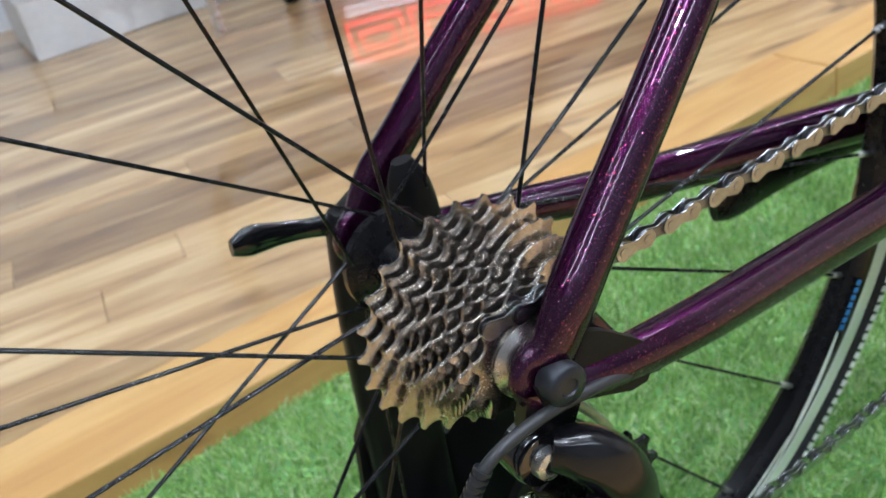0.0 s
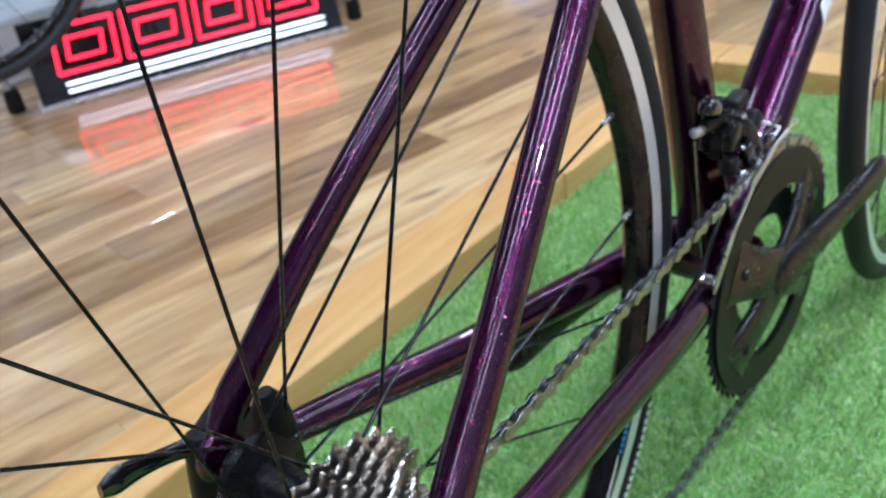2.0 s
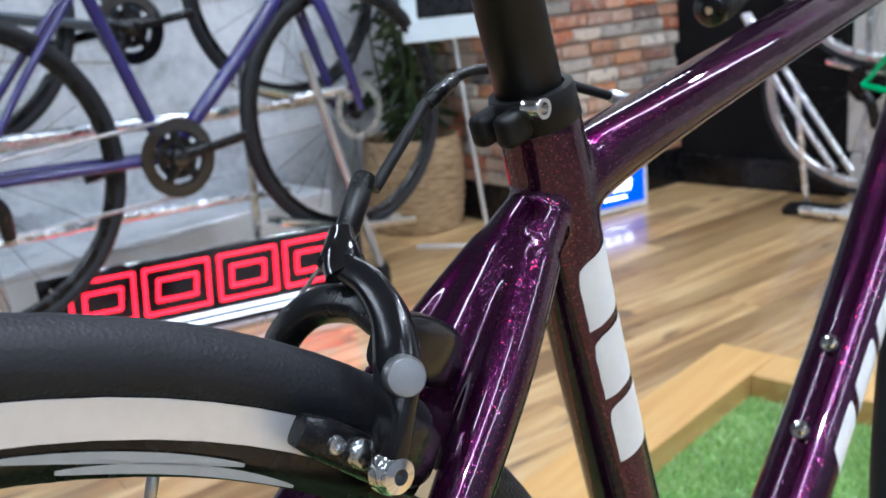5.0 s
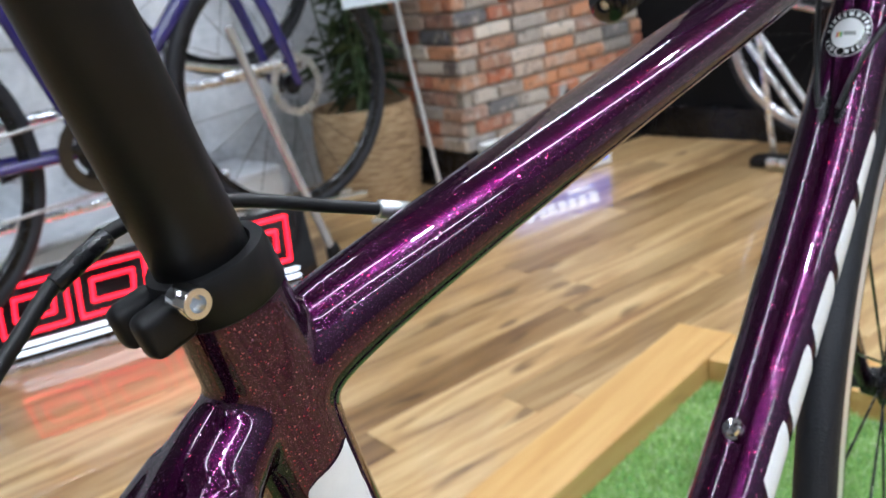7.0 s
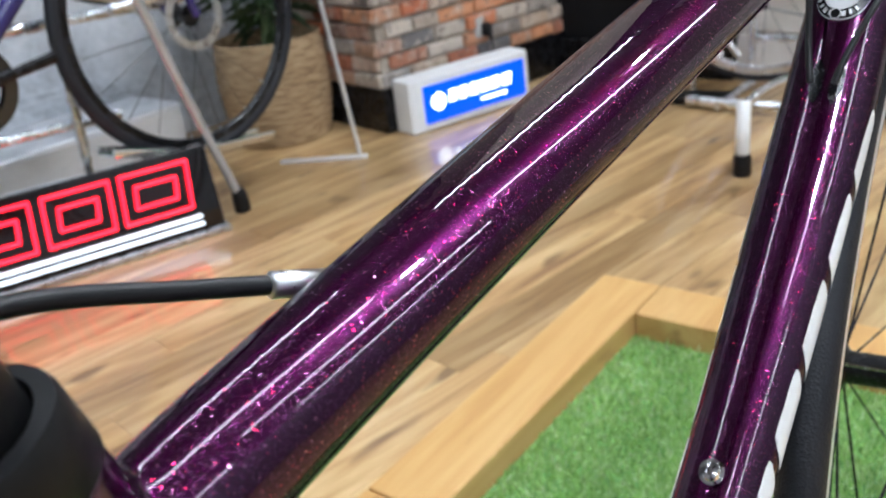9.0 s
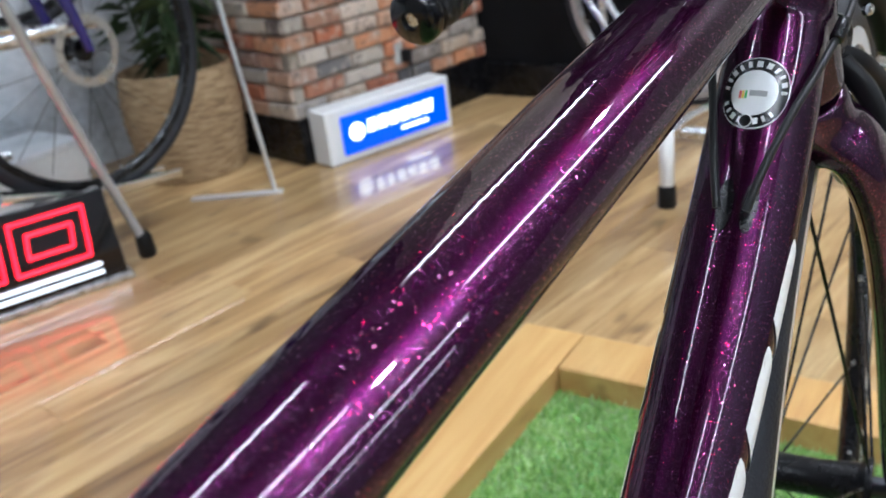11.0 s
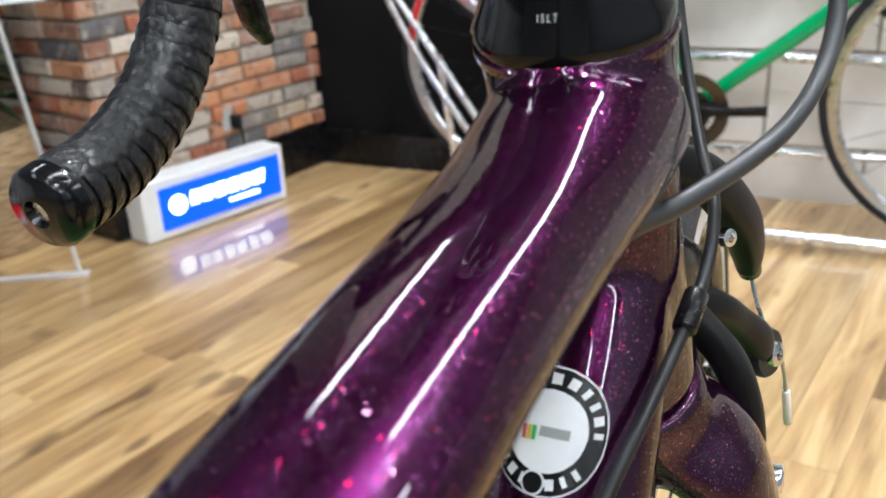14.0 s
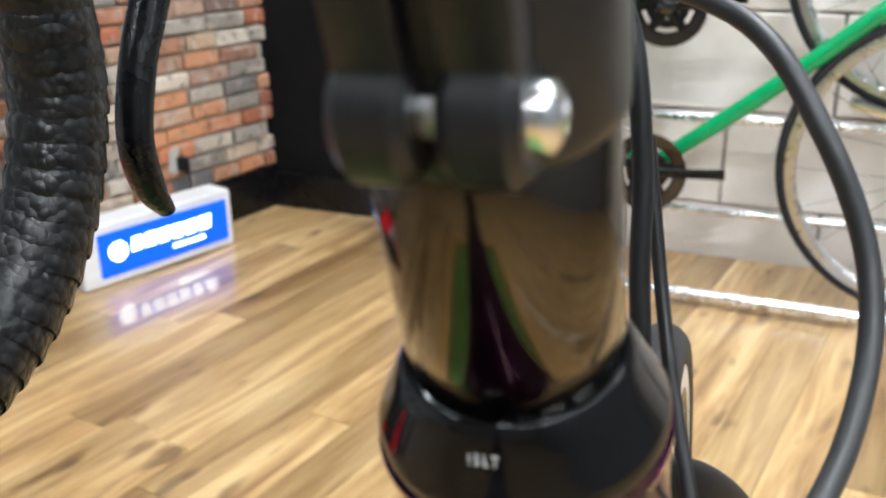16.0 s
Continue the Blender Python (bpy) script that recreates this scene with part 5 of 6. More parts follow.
mod = fork.modifiers.new("blend", "REMESH")
mod.mode, mod.voxel_size, mod.use_smooth_shade = "VOXEL", 0.0018, True
mod = fork.modifiers.new("ease", "SMOOTH")
mod.factor, mod.iterations = 0.5, 12
fork.matrix_basis = STEER
front.matrix_basis = STEER @ Matrix.Translation(FRONT)
part("front_axle", rod(B(), FRONT + Vector((0, -0.062, 0)), FRONT + Vector((0, 0.062, 0)), 0.008, 20, 0.001), GREY, fork)

# front brake
fb = part("front_brake", loft(B(), [(0.846, -0.002, 0.744), (0.862, -0.014, 0.734), (0.880, -0.0225, 0.716), (0.894, -0.0245, 0.700), (0.901, -0.0245, 0.6905)], [(0.005, 0.006), (0.0060, 0.0072), (0.0062, 0.0076), (0.0056, 0.0066), (0.0042, 0.005)], seg=24, ref=(0, 1, 0), power=2.8), MATTE, bike, "glossy black front rim brake")
part("centre_body", loft(B(), [(0.840, 0.000, 0.706), (0.852, -0.004, 0.704), (0.866, -0.008, 0.700)], [(0.011, 0.013), (0.011, 0.014), (0.008, 0.010)], seg=24, power=3), BLACK, fb)
part("lower_arm", loft(B(), [(0.852, -0.008, 0.698), (0.864, -0.020, 0.690), (0.877, -0.026, 0.679), (0.888, -0.0305, 0.668), (0.8945, -0.0315, 0.660)], [(0.0046, 0.0056), (0.0044, 0.0052), (0.0044, 0.0052), (0.0054, 0.0064), (0.0046, 0.0052)], seg=20, power=2.8), MATTE, fb, "curved black lower arm")
part("drop_arm", loft(B(), [(0.848, -0.014, 0.694), (0.848, -0.028, 0.678), (0.847, -0.0345, 0.656), (0.846, -0.0340, 0.630)], [(0.0045, 0.0055)] * 4, seg=18, ref=(1, 0, 0.2), power=2.8), MATTE, fb)
part("far_arm", loft(B(), [(0.856, 0.006, 0.698), (0.858, 0.028, 0.690), (0.858, 0.038, 0.66), (0.852, 0.036, 0.628)], [(0.006, 0.0075)] * 4, seg=18, ref=(1, 0, 0.2), power=2.8), MATTE, fb)
part("pinch_washer", lathe(B(), [(0, 0.0020), (0.0085, 0.0020), (0.0092, 0.0010), (0.0092, -0.0060), (0.0080, -0.0075), (0, -0.0075)], (0.8935, -0.0335, 0.6605), (-0.35, -0.90, 0.15), 28), GREY, fb, "dark round pinch washer")
part("pinch_bolt", lathe(B(), [(0, 0.0030), (0.0018, 0.0030), (0.0022, 0.0056), (0.0044, 0.0050), (0.0050, 0.0030), (0.0050, 0.0015), (0, 0.0015)], (0.8935, -0.0335, 0.6605), (-0.35, -0.90, 0.15), 22), CHROME, fb, "bright cable pinch bolt")
part("pivot_bolt", lathe(B(), [(0, 0.003), (0.0013, 0.003), (0.0015, 0.0046), (0.0028, 0.0042), (0.0031, 0.002), (0, 0.002)], (0.858, -0.0205, 0.7165), (-0.5, -0.8, 0.2), 20), CHROME, fb, "bright pivot bolt")
part("cable_barrel", rod(B(), (0.8985, -0.0242, 0.6935), (0.9045, -0.0248, 0.6860), 0.0042, 16, 0.001), BLACK, fb)
part("bare_cable", wire(B(), [(0.9035, -0.0248, 0.6870), (0.9000, -0.0300, 0.6720), (0.8980, -0.0385, 0.6560), (0.9010, -0.0410, 0.6420), (0.9045, -0.0420, 0.6300)], 0.0008, seg=8), ALU, fb)
part("cable_tip", rod(B(), (0.9010, -0.0410, 0.6420), (0.9055, -0.0425, 0.6255), 0.0016, 10, 0.0004), TRACK, fb, "silver crimped cable tip")
part("front_brake_cable", wire(B(), [(0.852, -0.006, 0.742), (0.850, -0.004, 0.752), (0.852, -0.003, 0.768), (0.858, 0.000, 0.790), (0.866, 0.0025, 0.815), (0.874, 0.010, 0.845), (0.885, 0.03, 0.865)], 0.0024, seg=14), CABLE_BLACK, fb, "black brake cable housing")
for s in (-1, 1):
    part("brake_shoe", loft(B(), [(0.835, 0.0185 * s, 0.650), (0.862, 0.019 * s, 0.634), (0.890, 0.019 * s, 0.622)], [(0.0045, 0.006), (0.006, 0.0075), (0.0045, 0.006)], seg=14, power=3), BLACK, fb)
    part("shoe_bolt", rod(B(), (0.856, 0.030 * s, 0.634), (0.856, 0.046 * s, 0.634), 0.0055, 16, 0.001), CHROME, fb)

def tape_material():
    """Soft black tape with a raised pebbled pattern."""
    m = Mat("bar_tape")
    v = m.coords()
    cell = m.node("ShaderNodeTexVoronoi", Vector=v, Scale=250.0)
    rise = m.math("SUBTRACT", 1.0, cell.outputs["Distance"])
    n = m.noise(v, 60)
    m.set(Base_Color=m.ramp(n, [(0.3, (0.004, 0.004, 0.0045)), (0.7, (0.011, 0.011, 0.012))]), Roughness=0.33, Specular_IOR_Level=0.4)
    m.set(Normal=m.bump(m.math("ADD", rise, m.math("MULTIPLY", n, 0.4)), 0.6, 0.0013))
    return m.m


# handlebar drop with tape, bar end plug and brake lever
bar = part("handlebar", wire(B(), [(0.800, 0.196, 0.7265), (0.828, 0.197, 0.7325), (0.856, 0.197, 0.7490), (0.877, 0.197, 0.776), (0.888, 0.197, 0.810), (0.887, 0.196, 0.842), (0.876, 0.193, 0.868), (0.866, 0.180, 0.888), (0.866, 0.14, 0.894), (0.867, 0.07, 0.894), (0.866, 0.0, 0.893)], 0.0150, n=10, seg=28), tape_material(), bike, "black textured bar tape on a drop handlebar")
TAPE = bar.data.materials[0]
turns = curve_points([(0.800, 0.196, 0.7265), (0.828, 0.197, 0.7325), (0.856, 0.197, 0.7490), (0.877, 0.197, 0.776), (0.888, 0.197, 0.810), (0.887, 0.196, 0.842)], 4)
for k in range(1, len(turns) - 1):
    t = (turns[k + 1] - turns[k - 1]).normalized()
    t = (t + Vector((0, 0.22 * (1 if k % 2 else 1), 0.1))).normalized()
    part("tape_turn", lathe(B(), [(0.0149, -0.0062), (0.0154, -0.0045), (0.0156, 0.0030), (0.0150, 0.0055)], turns[k], t, 28), TAPE, bar)
part("end_plug", lathe(B(), [(0.0, 0.004), (0.0040, 0.0035), (0.0055, 0.0065), (0.0135, 0.0050), (0.0158, 0.0020), (0.0160, -0.004), (0, -0.004)], (0.7965, 0.196, 0.7255), (-0.97, 0, -0.2), 28), FORGED, bar, "black bar end plug")
part("plug_screw", lathe(B(), [(0.0, 0.0042), (0.0038, 0.0040), (0.0042, 0.0030)], (0.7965, 0.196, 0.7255), (-0.97, 0, -0.2), 18), ALU, bar, "silver plug screw")
part("brake_hood", loft(B(), [(0.880, 0.195, 0.862), (0.905, 0.196, 0.872), (0.935, 0.197, 0.880), (0.955, 0.197, 0.895)], [(0.014, 0.017), (0.015, 0.019), (0.014, 0.018), (0.010, 0.012)], seg=20), MATTE, bar, "black rubber brake hood")
part("brake_lever", loft(B(), [(0.946, 0.196, 0.872), (0.938, 0.196, 0.842), (0.926, 0.1955, 0.818), (0.9185, 0.195, 0.792), (0.922, 0.195, 0.772), (0.930, 0.195, 0.760)], [(0.008, 0.007), (0.0078, 0.0065), (0.0075, 0.006), (0.0072, 0.006), (0.0068, 0.0055), (0.004, 0.003)], seg=16), BLACK, bar, "black brake lever blade")

# ---- display stand that holds the rear axle ----
stand = thing("bike_stand", "black folding floor stand hooked to the rear stays", "bike stand")
part("upright", loft(B(), [(0.010, 0.087, 0.379), (0.009, 0.087, 0.370), (0.002, 0.087, 0.300), (-0.004, 0.088, 0.18), (-0.008, 0.090, 0.036)], [(0.006, 0.016), (0.0075, 0.021), (0.0075, 0.023), (0.0075, 0.024), (0.0075, 0.024)], seg=20, power=4.5), MATTE, stand, "flat black steel upright")
part("axle_hook", loft(B(), [(0.004, 0.090, 0.345), (0.008, 0.078, 0.340), (0.010, 0.060, 0.340), (0.018, 0.048, 0.352), (0.019, 0.045, 0.378), (0.017, 0.044, 0.402), (0.016, 0.0435, 0.414)], [(0.009, 0.009), (0.009, 0.009), (0.008, 0.009), (0.008, 0.010), (0.008, 0.011), (0.0078, 0.010), (0.004, 0.005)], seg=18, ref=(0, 0.7, 0.7)), MATTE, stand, "rubber-coated black hook")
part("cross_plate", slab(B(), [(-0.050, 0.10), (-0.020, 0.15), (0.018, 0.11), (0.050, 0.15), (0.080, 0.10), (0.09, 0.0), (-0.06, 0.0)], 0.006, side_pose(0.01, 0.045, 0.06)), MATTE, stand, "black steel cross plate")
part("axle_plate", slab(B(), [(-0.052, 0.040), (-0.040, 0.15), (-0.028, 0.235), (-0.012, 0.262), (-0.002, 0.224), (0.012, 0.206), (0.028, 0.205), (0.042, 0.218), (0.054, 0.250), (0.072, 0.236), (0.084, 0.19), (0.098, 0.040)], 0.006, side_pose(0.0, 0.0975, 0.0)), MATTE, stand, "scalloped black steel plate")
part("foot_tube", wire(B(), [(0.15, 0.24, 0.036), (0.06, 0.15, 0.036), (0.005, 0.10, 0.036), (-0.10, 0.10, 0.036), (-0.20, 0.16, 0.036)], 0.010, seg=14), MATTE, stand)
part("foot_tube", wire(B(), [(0.15, -0.16, 0.036), (0.06, -0.04, 0.036), (0.01, 0.045, 0.060), (-0.06, -0.04, 0.036), (-0.16, -0.16, 0.036)], 0.010, seg=14), MATTE, stand)


# ---- other bicycles, racks and shop things ----
def shop_bike(label, frame_mat, m, dims, rim_mat=BLACK, wheel_mark=None, disc=True, tyre_t=0.016, group=""):
    """A display bicycle of its own axes: rear hub at x = 0, heading +x; dims: wheelbase, bottom bracket x and z, hub height."""
    base, bx, bz, hz = dims
    owner = thing("display_bicycle", label, "bicycle", group=group)
    owner.matrix_basis = m
    st = Vector((bx - 0.15, 0, bz + 0.46))
    hb, ht = Vector((base - 0.115, 0, hz + 0.36)), Vector((base - 0.16, 0, hz + 0.50))

    def tube(name, pts, rads, mat=frame_mat, lab=""):
        return part(name, loft(B(), pts, rads, seg=18), mat, owner, lab)

    b = Vector((bx, 0, bz))
    tube("seat_tube", [b, (b + st) / 2, st], [0.0165, 0.0155, 0.0155])
    tube("down_tube", [b, (b + hb) / 2, hb + Vector((-0.01, 0, 0.01))], [(0.019, 0.019), (0.018, 0.020), (0.018, 0.020)])
    tube("top_tube", [st + Vector((0.005, 0, -0.03)), (st + ht) / 2 + Vector((0, 0, -0.02)), ht + Vector((0.005, 0, -0.02))], [0.0155, 0.0165, 0.0175])
    tube("head_tube", [hb, (hb + ht) / 2, ht], [0.023, 0.0215, 0.023])
    for s in (-1, 1):
        tube("chainstay", [(0, 0.068 * s, hz), (bx * 0.5, 0.055 * s, (hz + bz) / 2), (bx, 0.030 * s, bz)], [0.009, 0.011, 0.012])
        tube("seat_stay", [(0, 0.066 * s, hz), (bx * 0.32, 0.045 * s, hz + 0.19), (st.x + 0.01, 0.014 * s, st.z - 0.06)], [0.008, 0.009, 0.010])
        tube("fork_blade", [hb + Vector((0.004, 0.022 * s, -0.02)), hb + Vector((0.03, 0.050 * s, -0.09)), (base - 0.025, 0.055 * s, hz + 0.10), (base, 0.056 * s, hz)], [(0.012, 0.018), (0.011, 0.018), (0.010, 0.014), (0.008, 0.010)])
    part("fork_crown", block(B(), (0.05, 0.10, 0.035), pose(hb.x + 0.008, 0, hb.z - 0.025, 0, 18), 0.012), frame_mat, owner)
    part("bottom_bracket", rod(B(), b + Vector((0, -0.04, 0)), b + Vector((0, 0.04, 0)), 0.022, 24, 0.003), frame_mat, owner)
    cr = part("crankset", gear(B(), 44, 0.003, 0.060, side_pose(bx, -0.048, bz)), BLACK, owner, "black crankset with chain guard")
    part("ring_cover", flat_ring(B(), 0.064, 0.092, 0.005, side_pose(bx, -0.054, bz), 48), GLOSS, cr, "black chain guard ring")
    soft_edges(part("inner_ring", flat_ring(B(), 0.030, 0.050, 0.004, side_pose(bx, -0.046, bz), 40), BLACK, cr), 30)
    part("crank_cap", rod(B(), b + Vector((0, -0.040, 0)), b + Vector((0, -0.071, 0)), 0.0215, 24, 0.004), GLOSS, cr)
    for k in range(5):
        a = radians(20 + 72 * k)
        d = Vector((math.cos(a), 0, math.sin(a)))
        part("spider_arm", loft(B(), [b + d * 0.01 + Vector((0, -0.055, 0)), b + d * 0.065 + Vector((0, -0.052, 0))], [(0.005, 0.016), (0.004, 0.011)], seg=10, smooth=False), BLACK, cr)
    for s, a in ((-1, 8), (1, 188)):
        d = Vector((math.cos(radians(a)), 0, math.sin(radians(a))))
        part("crank_arm", loft(B(), [b + d * -0.012 + Vector((0, 0.06 * s, 0)), b + d * 0.08 + Vector((0, 0.066 * s, 0)), b + d * 0.178 + Vector((0, 0.072 * s, 0))], [(0.007, 0.016), (0.006, 0.012), (0.006, 0.013)], seg=14), BLACK, cr)
    part("chain", loft(B(), [(0, -0.045, hz + 0.035), (bx, -0.046, bz + 0.088)], [(0.003, 0.004)] * 2, seg=8, smooth=False), CHAIN, owner)
    part("chain", loft(B(), [(0.05, -0.045, hz - 0.12), (bx, -0.046, bz - 0.088)], [(0.003, 0.004)] * 2, seg=8, smooth=False), CHAIN, owner)
    part("rear_derailleur", loft(B(), [(0.01, -0.075, hz - 0.02), (0.035, -0.08, hz - 0.055), (0.045, -0.06, hz - 0.12)], [(0.01, 0.014), (0.012, 0.016), (0.006, 0.014)], seg=14), BLACK, owner)
    for name, x in (("rear_wheel", 0.0), ("front_wheel", base)):
        w = spoked_wheel(name, owner, Vector((x, 0, hz)), 7.0, 20, ((-0.03, 0.022), (0.03, 0.022)), rim_mat=rim_mat, track=False, spoke_r=0.0009, cross=1, tyre_t=tyre_t, spoke_mat=BLACK, label="spoked bicycle wheel")
        if disc:
            rotor = part("brake_rotor", flat_ring(B(), 0.060, 0.080, 0.002, side_pose(0, 0.050 if name == "rear_wheel" else -0.046, 0), 40), ALU, w, "silver brake rotor")
        if wheel_mark and name == "rear_wheel":
            part("rim_mark", band(B(), O, 150, 178, lambda f: 0.298, lambda f: 0.316, -0.0112, -0.0112), wheel_mark, w, "red printed mark on the rim")
        if name == "rear_wheel":
            for k, t in enumerate((28, 22, 16)):
                soft_edges(part("sprocket", gear(B(), t, 0.003, 0.014, side_pose(0, -0.036 - 0.008 * k, 0)), BLACK, w), 30)
    part("seatpost", rod(B(), st, st + Vector((-0.05, 0, 0.18)), 0.0135, 20, 0.002), BLACK, owner)
    return owner


shop_bike("violet-blue hybrid bicycle with black wheels on a chrome rack", BLUE_FRAME, pose(0.586, 1.735, 0), (1.0, 0.448, 0.456, 0.483), group="bicycles on the chrome rack")
shop_bike("dark hybrid bicycle on the upper row of the rack", plain("dark_teal_paint", (0.03, 0.05, 0.07), 0.3, coat=0.5), pose(0.688, 2.08, 0), (0.985, 0.455, 0.752, 0.835), group="bicycles on the chrome rack")
RED_INK = plain("red_ink", (0.55, 0.02, 0.03), 0.4)
shop_bike("green road bicycle with silver rims beside the tiled wall", GREEN_FRAME, pose(2.78, 0.797, 0.40, 0, 3.5, -90) @ pose(0, 0, -0.40), (1.063, 0.452, 0.318, 0.40), rim_mat=ALU, wheel_mark=RED_INK, disc=False, tyre_t=0.0125)

shop_bike("black road bicycle with silver rims on the upper wall rack", plain("black_frame_paint", (0.012, 0.012, 0.014), 0.25, coat=0.5), pose(2.885, 0.795, 0, 0, 0, -90), (1.03, 0.448, 0.655, 0.765), rim_mat=ALU, disc=False, tyre_t=0.0125)

# two-row chrome rack
rack = thing("bicycle_rack", "two-row chrome tube bicycle rack with black rubber feet", "rack")


def tubes(owner, name, pts, r=0.0125, mat=BRIGHT, lab=""):
    return part(name, wire(B(), pts, r, n=6, seg=14), mat, owner, lab)


tubes(rack, "upper_rail", [(0.30, 1.83, 0.555), (1.0, 1.81, 0.537), (1.63, 1.79, 0.515)])
tubes(rack, "lower_rail", [(0.30, 1.83, 0.345), (1.0, 1.81, 0.318), (1.40, 1.80, 0.292)], 0.011)
tubes(rack, "post", [(1.305, 1.80, 0.66), (1.285, 1.80, 0.25), (1.275, 1.80, 0.012)], 0.0125)
tubes(rack, "post", [(0.47, 1.84, 0.66), (0.46, 1.84, 0.25), (0.455, 1.84, 0.012)], 0.0125)
LEG_CHROME = plain("worn_leg_chrome", (0.46, 0.475, 0.50), 0.2, 0.55, vary=0.1)
for x, y in ((1.566, 1.640), (0.690, 1.945)):
    dx = -0.190 if x > 1 else -0.10
    tubes(rack, "leg", [(x + dx, y - 0.02, 0.66), (x + dx * 0.5, y - 0.01, 0.33), (x, y, 0.03)], 0.0112, LEG_CHROME)
    part("rubber_foot", lathe(B(), [(0, 0.0), (0.018, 0.0), (0.021, 0.006), (0.0195, 0.05), (0.0145, 0.062), (0, 0.062)], (x, y, 0.001), (dx * 0.25, 0, 1), 20), MATTE, rack, "black rubber foot")
for x0, z0, y in ((1.30, 0.235, 1.735), (1.42, 0.575, 2.08)):
    trough = B()
    loft(trough, [(x0, y - 0.032, z0), (x0 + 0.22, y - 0.032, z0 - 0.065), (x0 + 0.46, y - 0.032, z0 - 0.100)], [(0.004, 0.011)] * 3, seg=12, power=4)
    loft(trough, [(x0, y + 0.032, z0), (x0 + 0.22, y + 0.032, z0 - 0.065), (x0 + 0.46, y + 0.032, z0 - 0.100)], [(0.004, 0.011)] * 3, seg=12, power=4)
    loft(trough, [(x0, y, z0 - 0.009), (x0 + 0.22, y, z0 - 0.074), (x0 + 0.46, y, z0 - 0.109)], [(0.034, 0.002)] * 3, seg=12, power=4)
    part("wheel_trough", trough, CHROME, rack, "chrome wheel trough")
tubes(rack, "wheel_stay", [(1.38, 1.70, 0.54), (1.60, 1.70, 0.545), (1.64, 1.735, 0.54)], 0.012)
tubes(rack, "rear_rail", [(0.30, 2.15, 0.50), (1.0, 2.15, 0.49), (1.9, 2.13, 0.47)])
plinth = thing("low_plinth", "low off-white plinth box behind the bicycle rack", "plinth", (0.95, 2.36, 0))
part("plinth_body", block(B(), (1.74, 0.35, 0.150), pose(0, 0, 0.0755), 0.004), plain("plinth_paint", (0.66, 0.66, 0.66), 0.5, vary=0.1, scale=8), plinth, smooth=False)
part("top_board", block(B(), (1.75, 0.36, 0.018), pose(0, 0, 0.1600), 0.005), CONCRETE, plinth, "pale grey top board", smooth=False)

# wicker basket with a bamboo-like plant
WICKER = Mat("woven_wicker")
weave = WICKER.noise(WICKER.coords((20, 20, 150)), 1.0, 3.0)
WICKER.set(Base_Color=WICKER.ramp(weave, [(0.3, (0.16, 0.095, 0.045)), (0.5, (0.34, 0.23, 0.12)), (0.7, (0.50, 0.37, 0.22))]), Roughness=0.75, Normal=WICKER.bump(weave, 0.7, 0.006))
WICKER = WICKER.m
POT = Vector((2.075, 2.035, 0))
basket = thing("plant_basket", "large round woven wicker plant basket on the floor", "basket", tuple(POT))
bm = B()
prof = []
for k in range(24):
    z = 0.305 * k / 23
    prof.append((0.150 + 0.022 * math.sin(k / 23 * 2.6) + (0.002 if k % 2 else -0.002), z + 0.002))
lathe(bm, [(0, 0.002)] + prof + [(0.158, 0.314), (0.148, 0.307), (0.145, 0.26), (0, 0.26)], seg=44)
part("woven_body", bm, WICKER, basket)
part("soil", lathe(B(), [(0.144, 0.258), (0.10, 0.275), (0, 0.28)], seg=24), plain("dark_soil", (0.025, 0.018, 0.012), 0.9, vary=0.4, scale=120, bump=0.004), basket)
LEAF = Mat("plant_leaf")
lg = LEAF.node("ShaderNodeNewGeometry")
LEAF.set(Base_Color=LEAF.ramp(lg.outputs["Random Per Island"], [(0, (0.02, 0.045, 0.012)), (0.6, (0.045, 0.085, 0.025)), (1, (0.10, 0.13, 0.045))]), Roughness=0.5)
LEAF = LEAF.m
plant = thing("potted_plant", "bushy green plant with long narrow leaves in a basket", "plant", (POT.x, POT.y, 0.27))
rng = random.Random(21)
crown = B()
for k in range(11):
    a, r = rng.uniform(0, 6.28), rng.uniform(0.01, 0.09)
    p0 = Vector((r * math.cos(a), r * math.sin(a), 0.0))
    lean = Vector((math.cos(a) * rng.uniform(0.02, 0.14), math.sin(a) * rng.uniform(0.02, 0.14), rng.uniform(0.55, 0.85)))
    part("stem", wire(B(), [p0, p0 + lean * 0.5 + Vector((0, 0, 0.02)), p0 + lean], 0.004, n=4, seg=7), LEAF, plant)
    for j in range(34):
        f = rng.uniform(0.10, 1.0)
        q = p0 + lean * f
        b2, L = rng.uniform(0, 6.28), rng.uniform(0.06, 0.14)
        d = Vector((math.cos(b2), math.sin(b2), rng.uniform(-0.5, 0.6))).normalized()
        sd = d.cross(Vector((0, 0, 1))).normalized() * rng.uniform(0.005, 0.010)
        mid, tip = q + d * L * 0.5, q + d * L + Vector((0, 0, -L * 0.35))
        v0, v1, v2, v3 = (crown.verts.new(p) for p in (q, mid + sd, tip, mid - sd + Vector((0, 0, 0.003))))
        crown.faces.new((v0, v1, v2))
        crown.faces.new((v0, v2, v3))
tagged(part("leaves", crown, LEAF, plant), "narrow green leaves", kind="stuff")

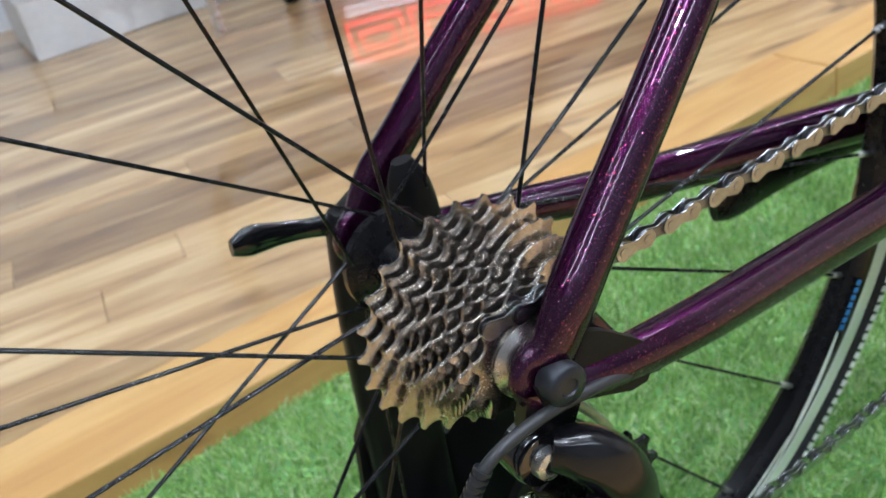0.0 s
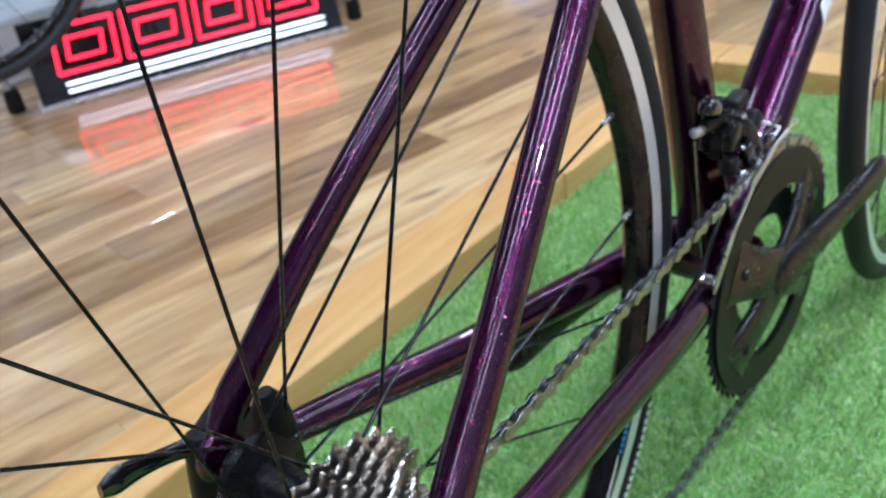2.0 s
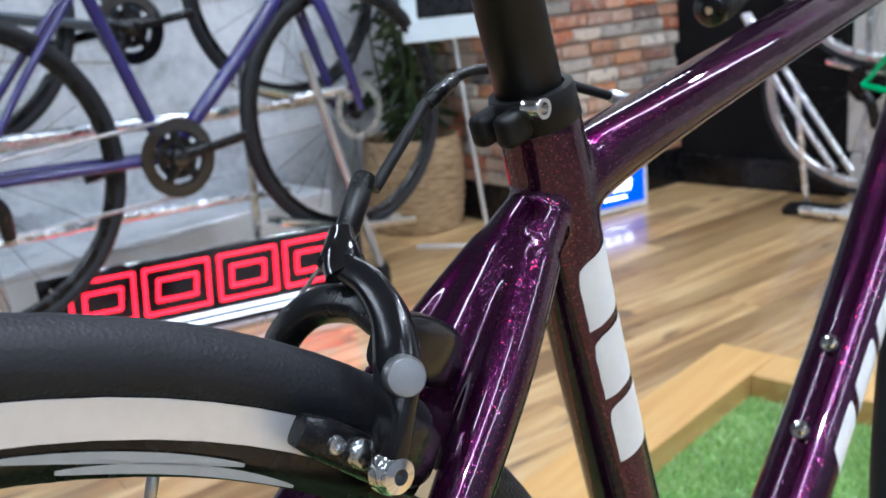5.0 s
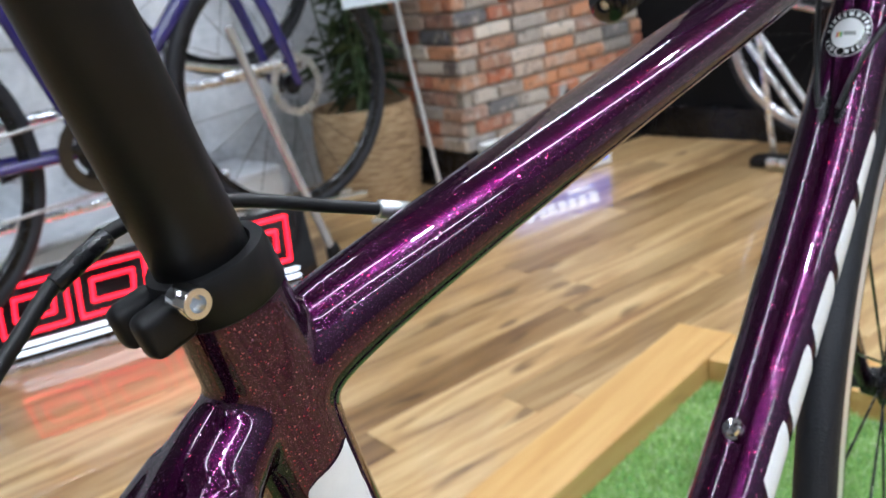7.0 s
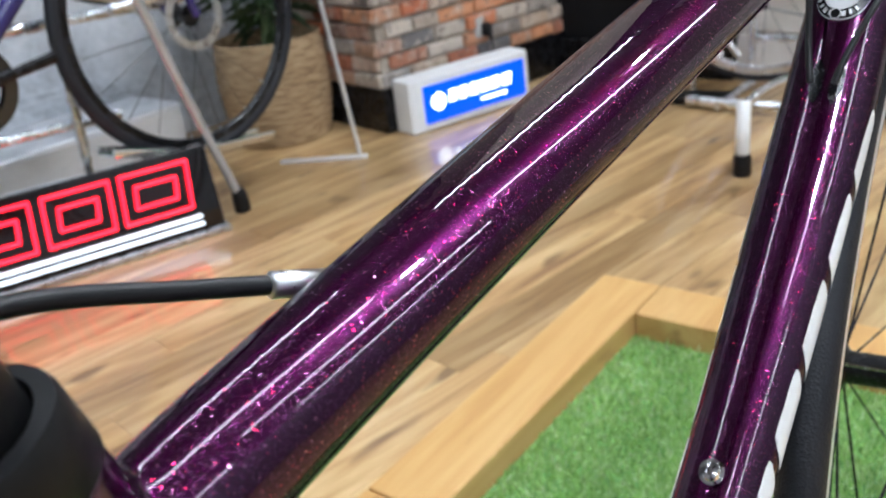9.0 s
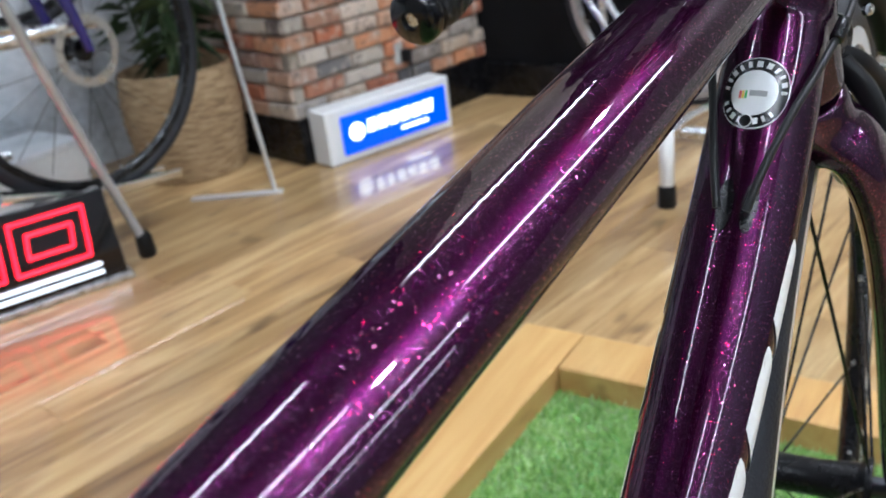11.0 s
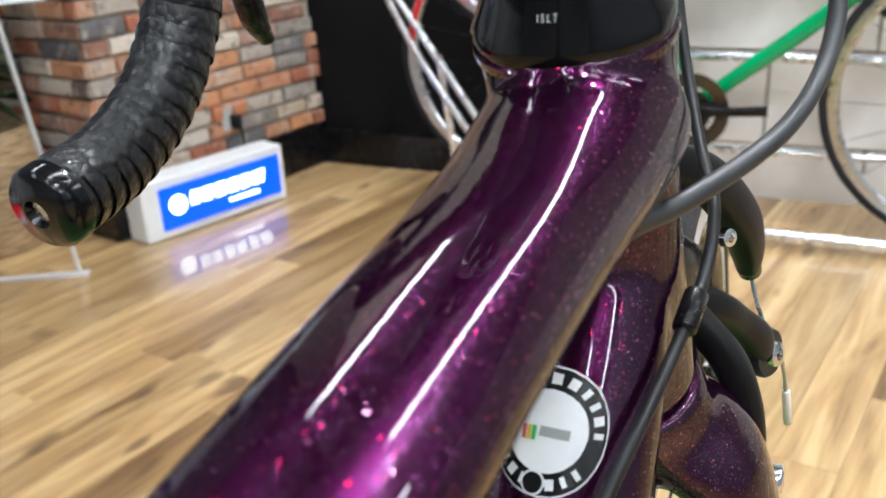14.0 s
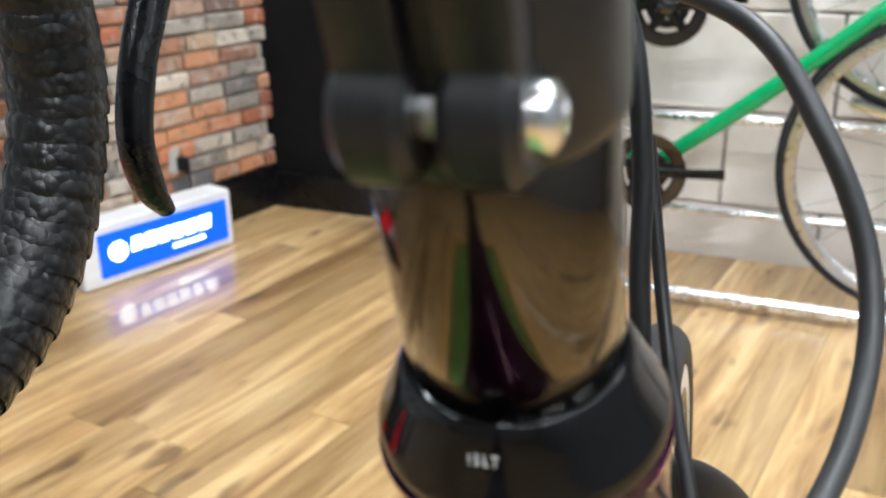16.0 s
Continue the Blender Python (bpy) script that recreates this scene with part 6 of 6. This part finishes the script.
# notice stand: pole, foot, white board
notice = thing("notice_stand", "slim silver notice stand with a white board", "sign stand", (1.988, 1.625, 0))
part("pole", loft(B(), [(0, 0, 0.004), (-0.037, 0.044, 0.66), (-0.05, 0.06, 1.1)], [(0.006, 0.004)] * 3, seg=12, power=4), TRACK, notice)
part("foot_bar", block(B(), (0.255, 0.022, 0.008), pose(-0.055, 0.092, 0.005, 0, 0, -59), 0.002), TRACK, notice, "flat silver foot bar")
part("board", block(B(), (0.26, 0.006, 0.36), pose(-0.060, 0.045, 0.815, -4, 0, -35), 0.002), plain("pale_board", (0.56, 0.64, 0.68), 0.4, vary=0.04), notice, "plain pale blue-white notice board", smooth=False)
part("board_frame", slab(B(), rounded(0.200, 0.170, 0.004), 0.002, pose(-0.0615, 0.0405, 0.770, -4, 0, -35) @ FACE), WHITE, notice, "white printed border", smooth=False)
part("board_print", slab(B(), rounded(0.170, 0.140, 0.004), 0.002, pose(-0.0630, 0.0388, 0.770, -4, 0, -35) @ FACE), BLACK, notice, "plain dark printed field", smooth=False)

# chrome rack tubes in front of the tiled wall, and a floor stand
rail = thing("wall_rack", "chrome tube rack along the tiled wall", "rack")
tubes(rail, "floor_rail", [(2.66, 0.95, 0.028), (2.66, 0.2, 0.028), (2.66, -1.2, 0.028)], 0.014)
tubes(rail, "rear_rail", [(2.92, 0.85, 0.385), (2.92, 0.1, 0.385), (2.92, -1.2, 0.385)], 0.012)
tubes(rail, "rear_rail", [(2.92, 0.85, 0.15), (2.92, 0.1, 0.15), (2.92, -1.2, 0.15)], 0.010)
for y in (0.86, -0.30, -1.15):
    tubes(rail, "post", [(2.92, y, 0.016), (2.92, y, 0.3), (2.92, y, 0.62)], 0.011)
    tubes(rail, "foot_tube", [(2.655, y, 0.016), (2.80, y, 0.016), (2.92, y, 0.016)], 0.011)
for y0 in (0.795, -0.235):
    trough = B()
    for dx in (-0.024, 0.024):
        loft(trough, [(2.885 + dx, y0 + 0.17, 0.452), (2.885 + dx, y0, 0.420), (2.885 + dx, y0 - 0.17, 0.452)], [(0.003, 0.010)] * 3, seg=12, ref=(1, 0, 0), power=4)
    loft(trough, [(2.885, y0 + 0.17, 0.444), (2.885, y0, 0.410), (2.885, y0 - 0.17, 0.444)], [(0.026, 0.002)] * 3, seg=12, ref=(1, 0, 0), power=4)
    part("wheel_trough", trough, CHROME, rail, "chrome wheel trough")
holder = thing("wheel_holder", "chrome wheel holder with black feet on the floor", "stand")
for dy in (0.0, 0.05):
    tubes(holder, "arm", [(2.66, 1.12 + dy * 0.3, 0.62), (2.66, 0.98 + dy, 0.42), (2.66, 0.80 + dy, 0.16)], 0.009, ALU)
tubes(holder, "leg", [(2.66, 0.97, 0.42), (2.70, 0.965, 0.2), (2.735, 0.965, 0.03)], 0.009)
part("foot", block(B(), (0.085, 0.17, 0.024), pose(2.735, 0.94, 0.0135, 0, 0, 8), 0.006), MATTE, holder, "flat black rubber foot")
prop = thing("floor_prop", "short white prop leg with a black rubber foot", "stand", (2.216, 0.613, 0))
part("leg", rod(B(), (0.0, 0, 0.045), (0.012, 0.004, 0.175), 0.016, 18, 0.003), WHITE, prop)
part("arm", wire(B(), [(0.012, 0.004, 0.165), (0.10, -0.03, 0.19), (0.26, -0.10, 0.20)], 0.011, seg=12), CHROME, prop)
part("foot", lathe(B(), [(0, 0), (0.019, 0), (0.021, 0.005), (0.020, 0.045), (0.017, 0.052), (0, 0.052)], (0, 0, 0.001), (0, 0, 1), 20), MATTE, prop, "black rubber foot")

# black skirting at the black wall
skirt = part("skirting", block(B(), (0.02, 0.62, 0.11), pose(2.978, 1.25, 0.056), 0.003), BLACK, smooth=False)
tagged(skirt, "glossy black skirting along the black wall", "skirting", kind="structure")


# ---- pale stone tiles ----
TILE = Mat("pale_stone_tile")
ti = TILE.node("ShaderNodeObjectInfo")
tvv = TILE.coords()
tn = TILE.noise(tvv, 7, 6)
TILE.set(Base_Color=TILE.mix(ti.outputs["Random"], TILE.ramp(tn, [(0.3, (0.62, 0.58, 0.53)), (0.7, (0.80, 0.77, 0.73))]), TILE.ramp(tn, [(0.3, (0.70, 0.66, 0.61)), (0.7, (0.84, 0.81, 0.77))])), Roughness=0.55, Normal=TILE.bump(TILE.noise(tvv, 45, 5), 0.4, 0.003))
TILE = TILE.m
me = bpy.data.meshes.new("stone_tile")
bm = block(B(), (0.024, 0.482, 0.237), bevel=0.004, steps=1)
bm.to_mesh(me)
bm.free()
me.materials.append(TILE)
rng = random.Random(8)
for row in range(5):
    for k in range(7):
        ob = new("stone_tile", me)
        ob.parent = wall_east
        y = 0.70 - 0.489 * k + (0.245 if row % 2 else 0.0)
        ob.matrix_basis = wall_east.matrix_basis.inverted() @ pose(3.012 + rng.uniform(0, 0.004), y, 0.021 + 0.244 * row)

floor_boards()
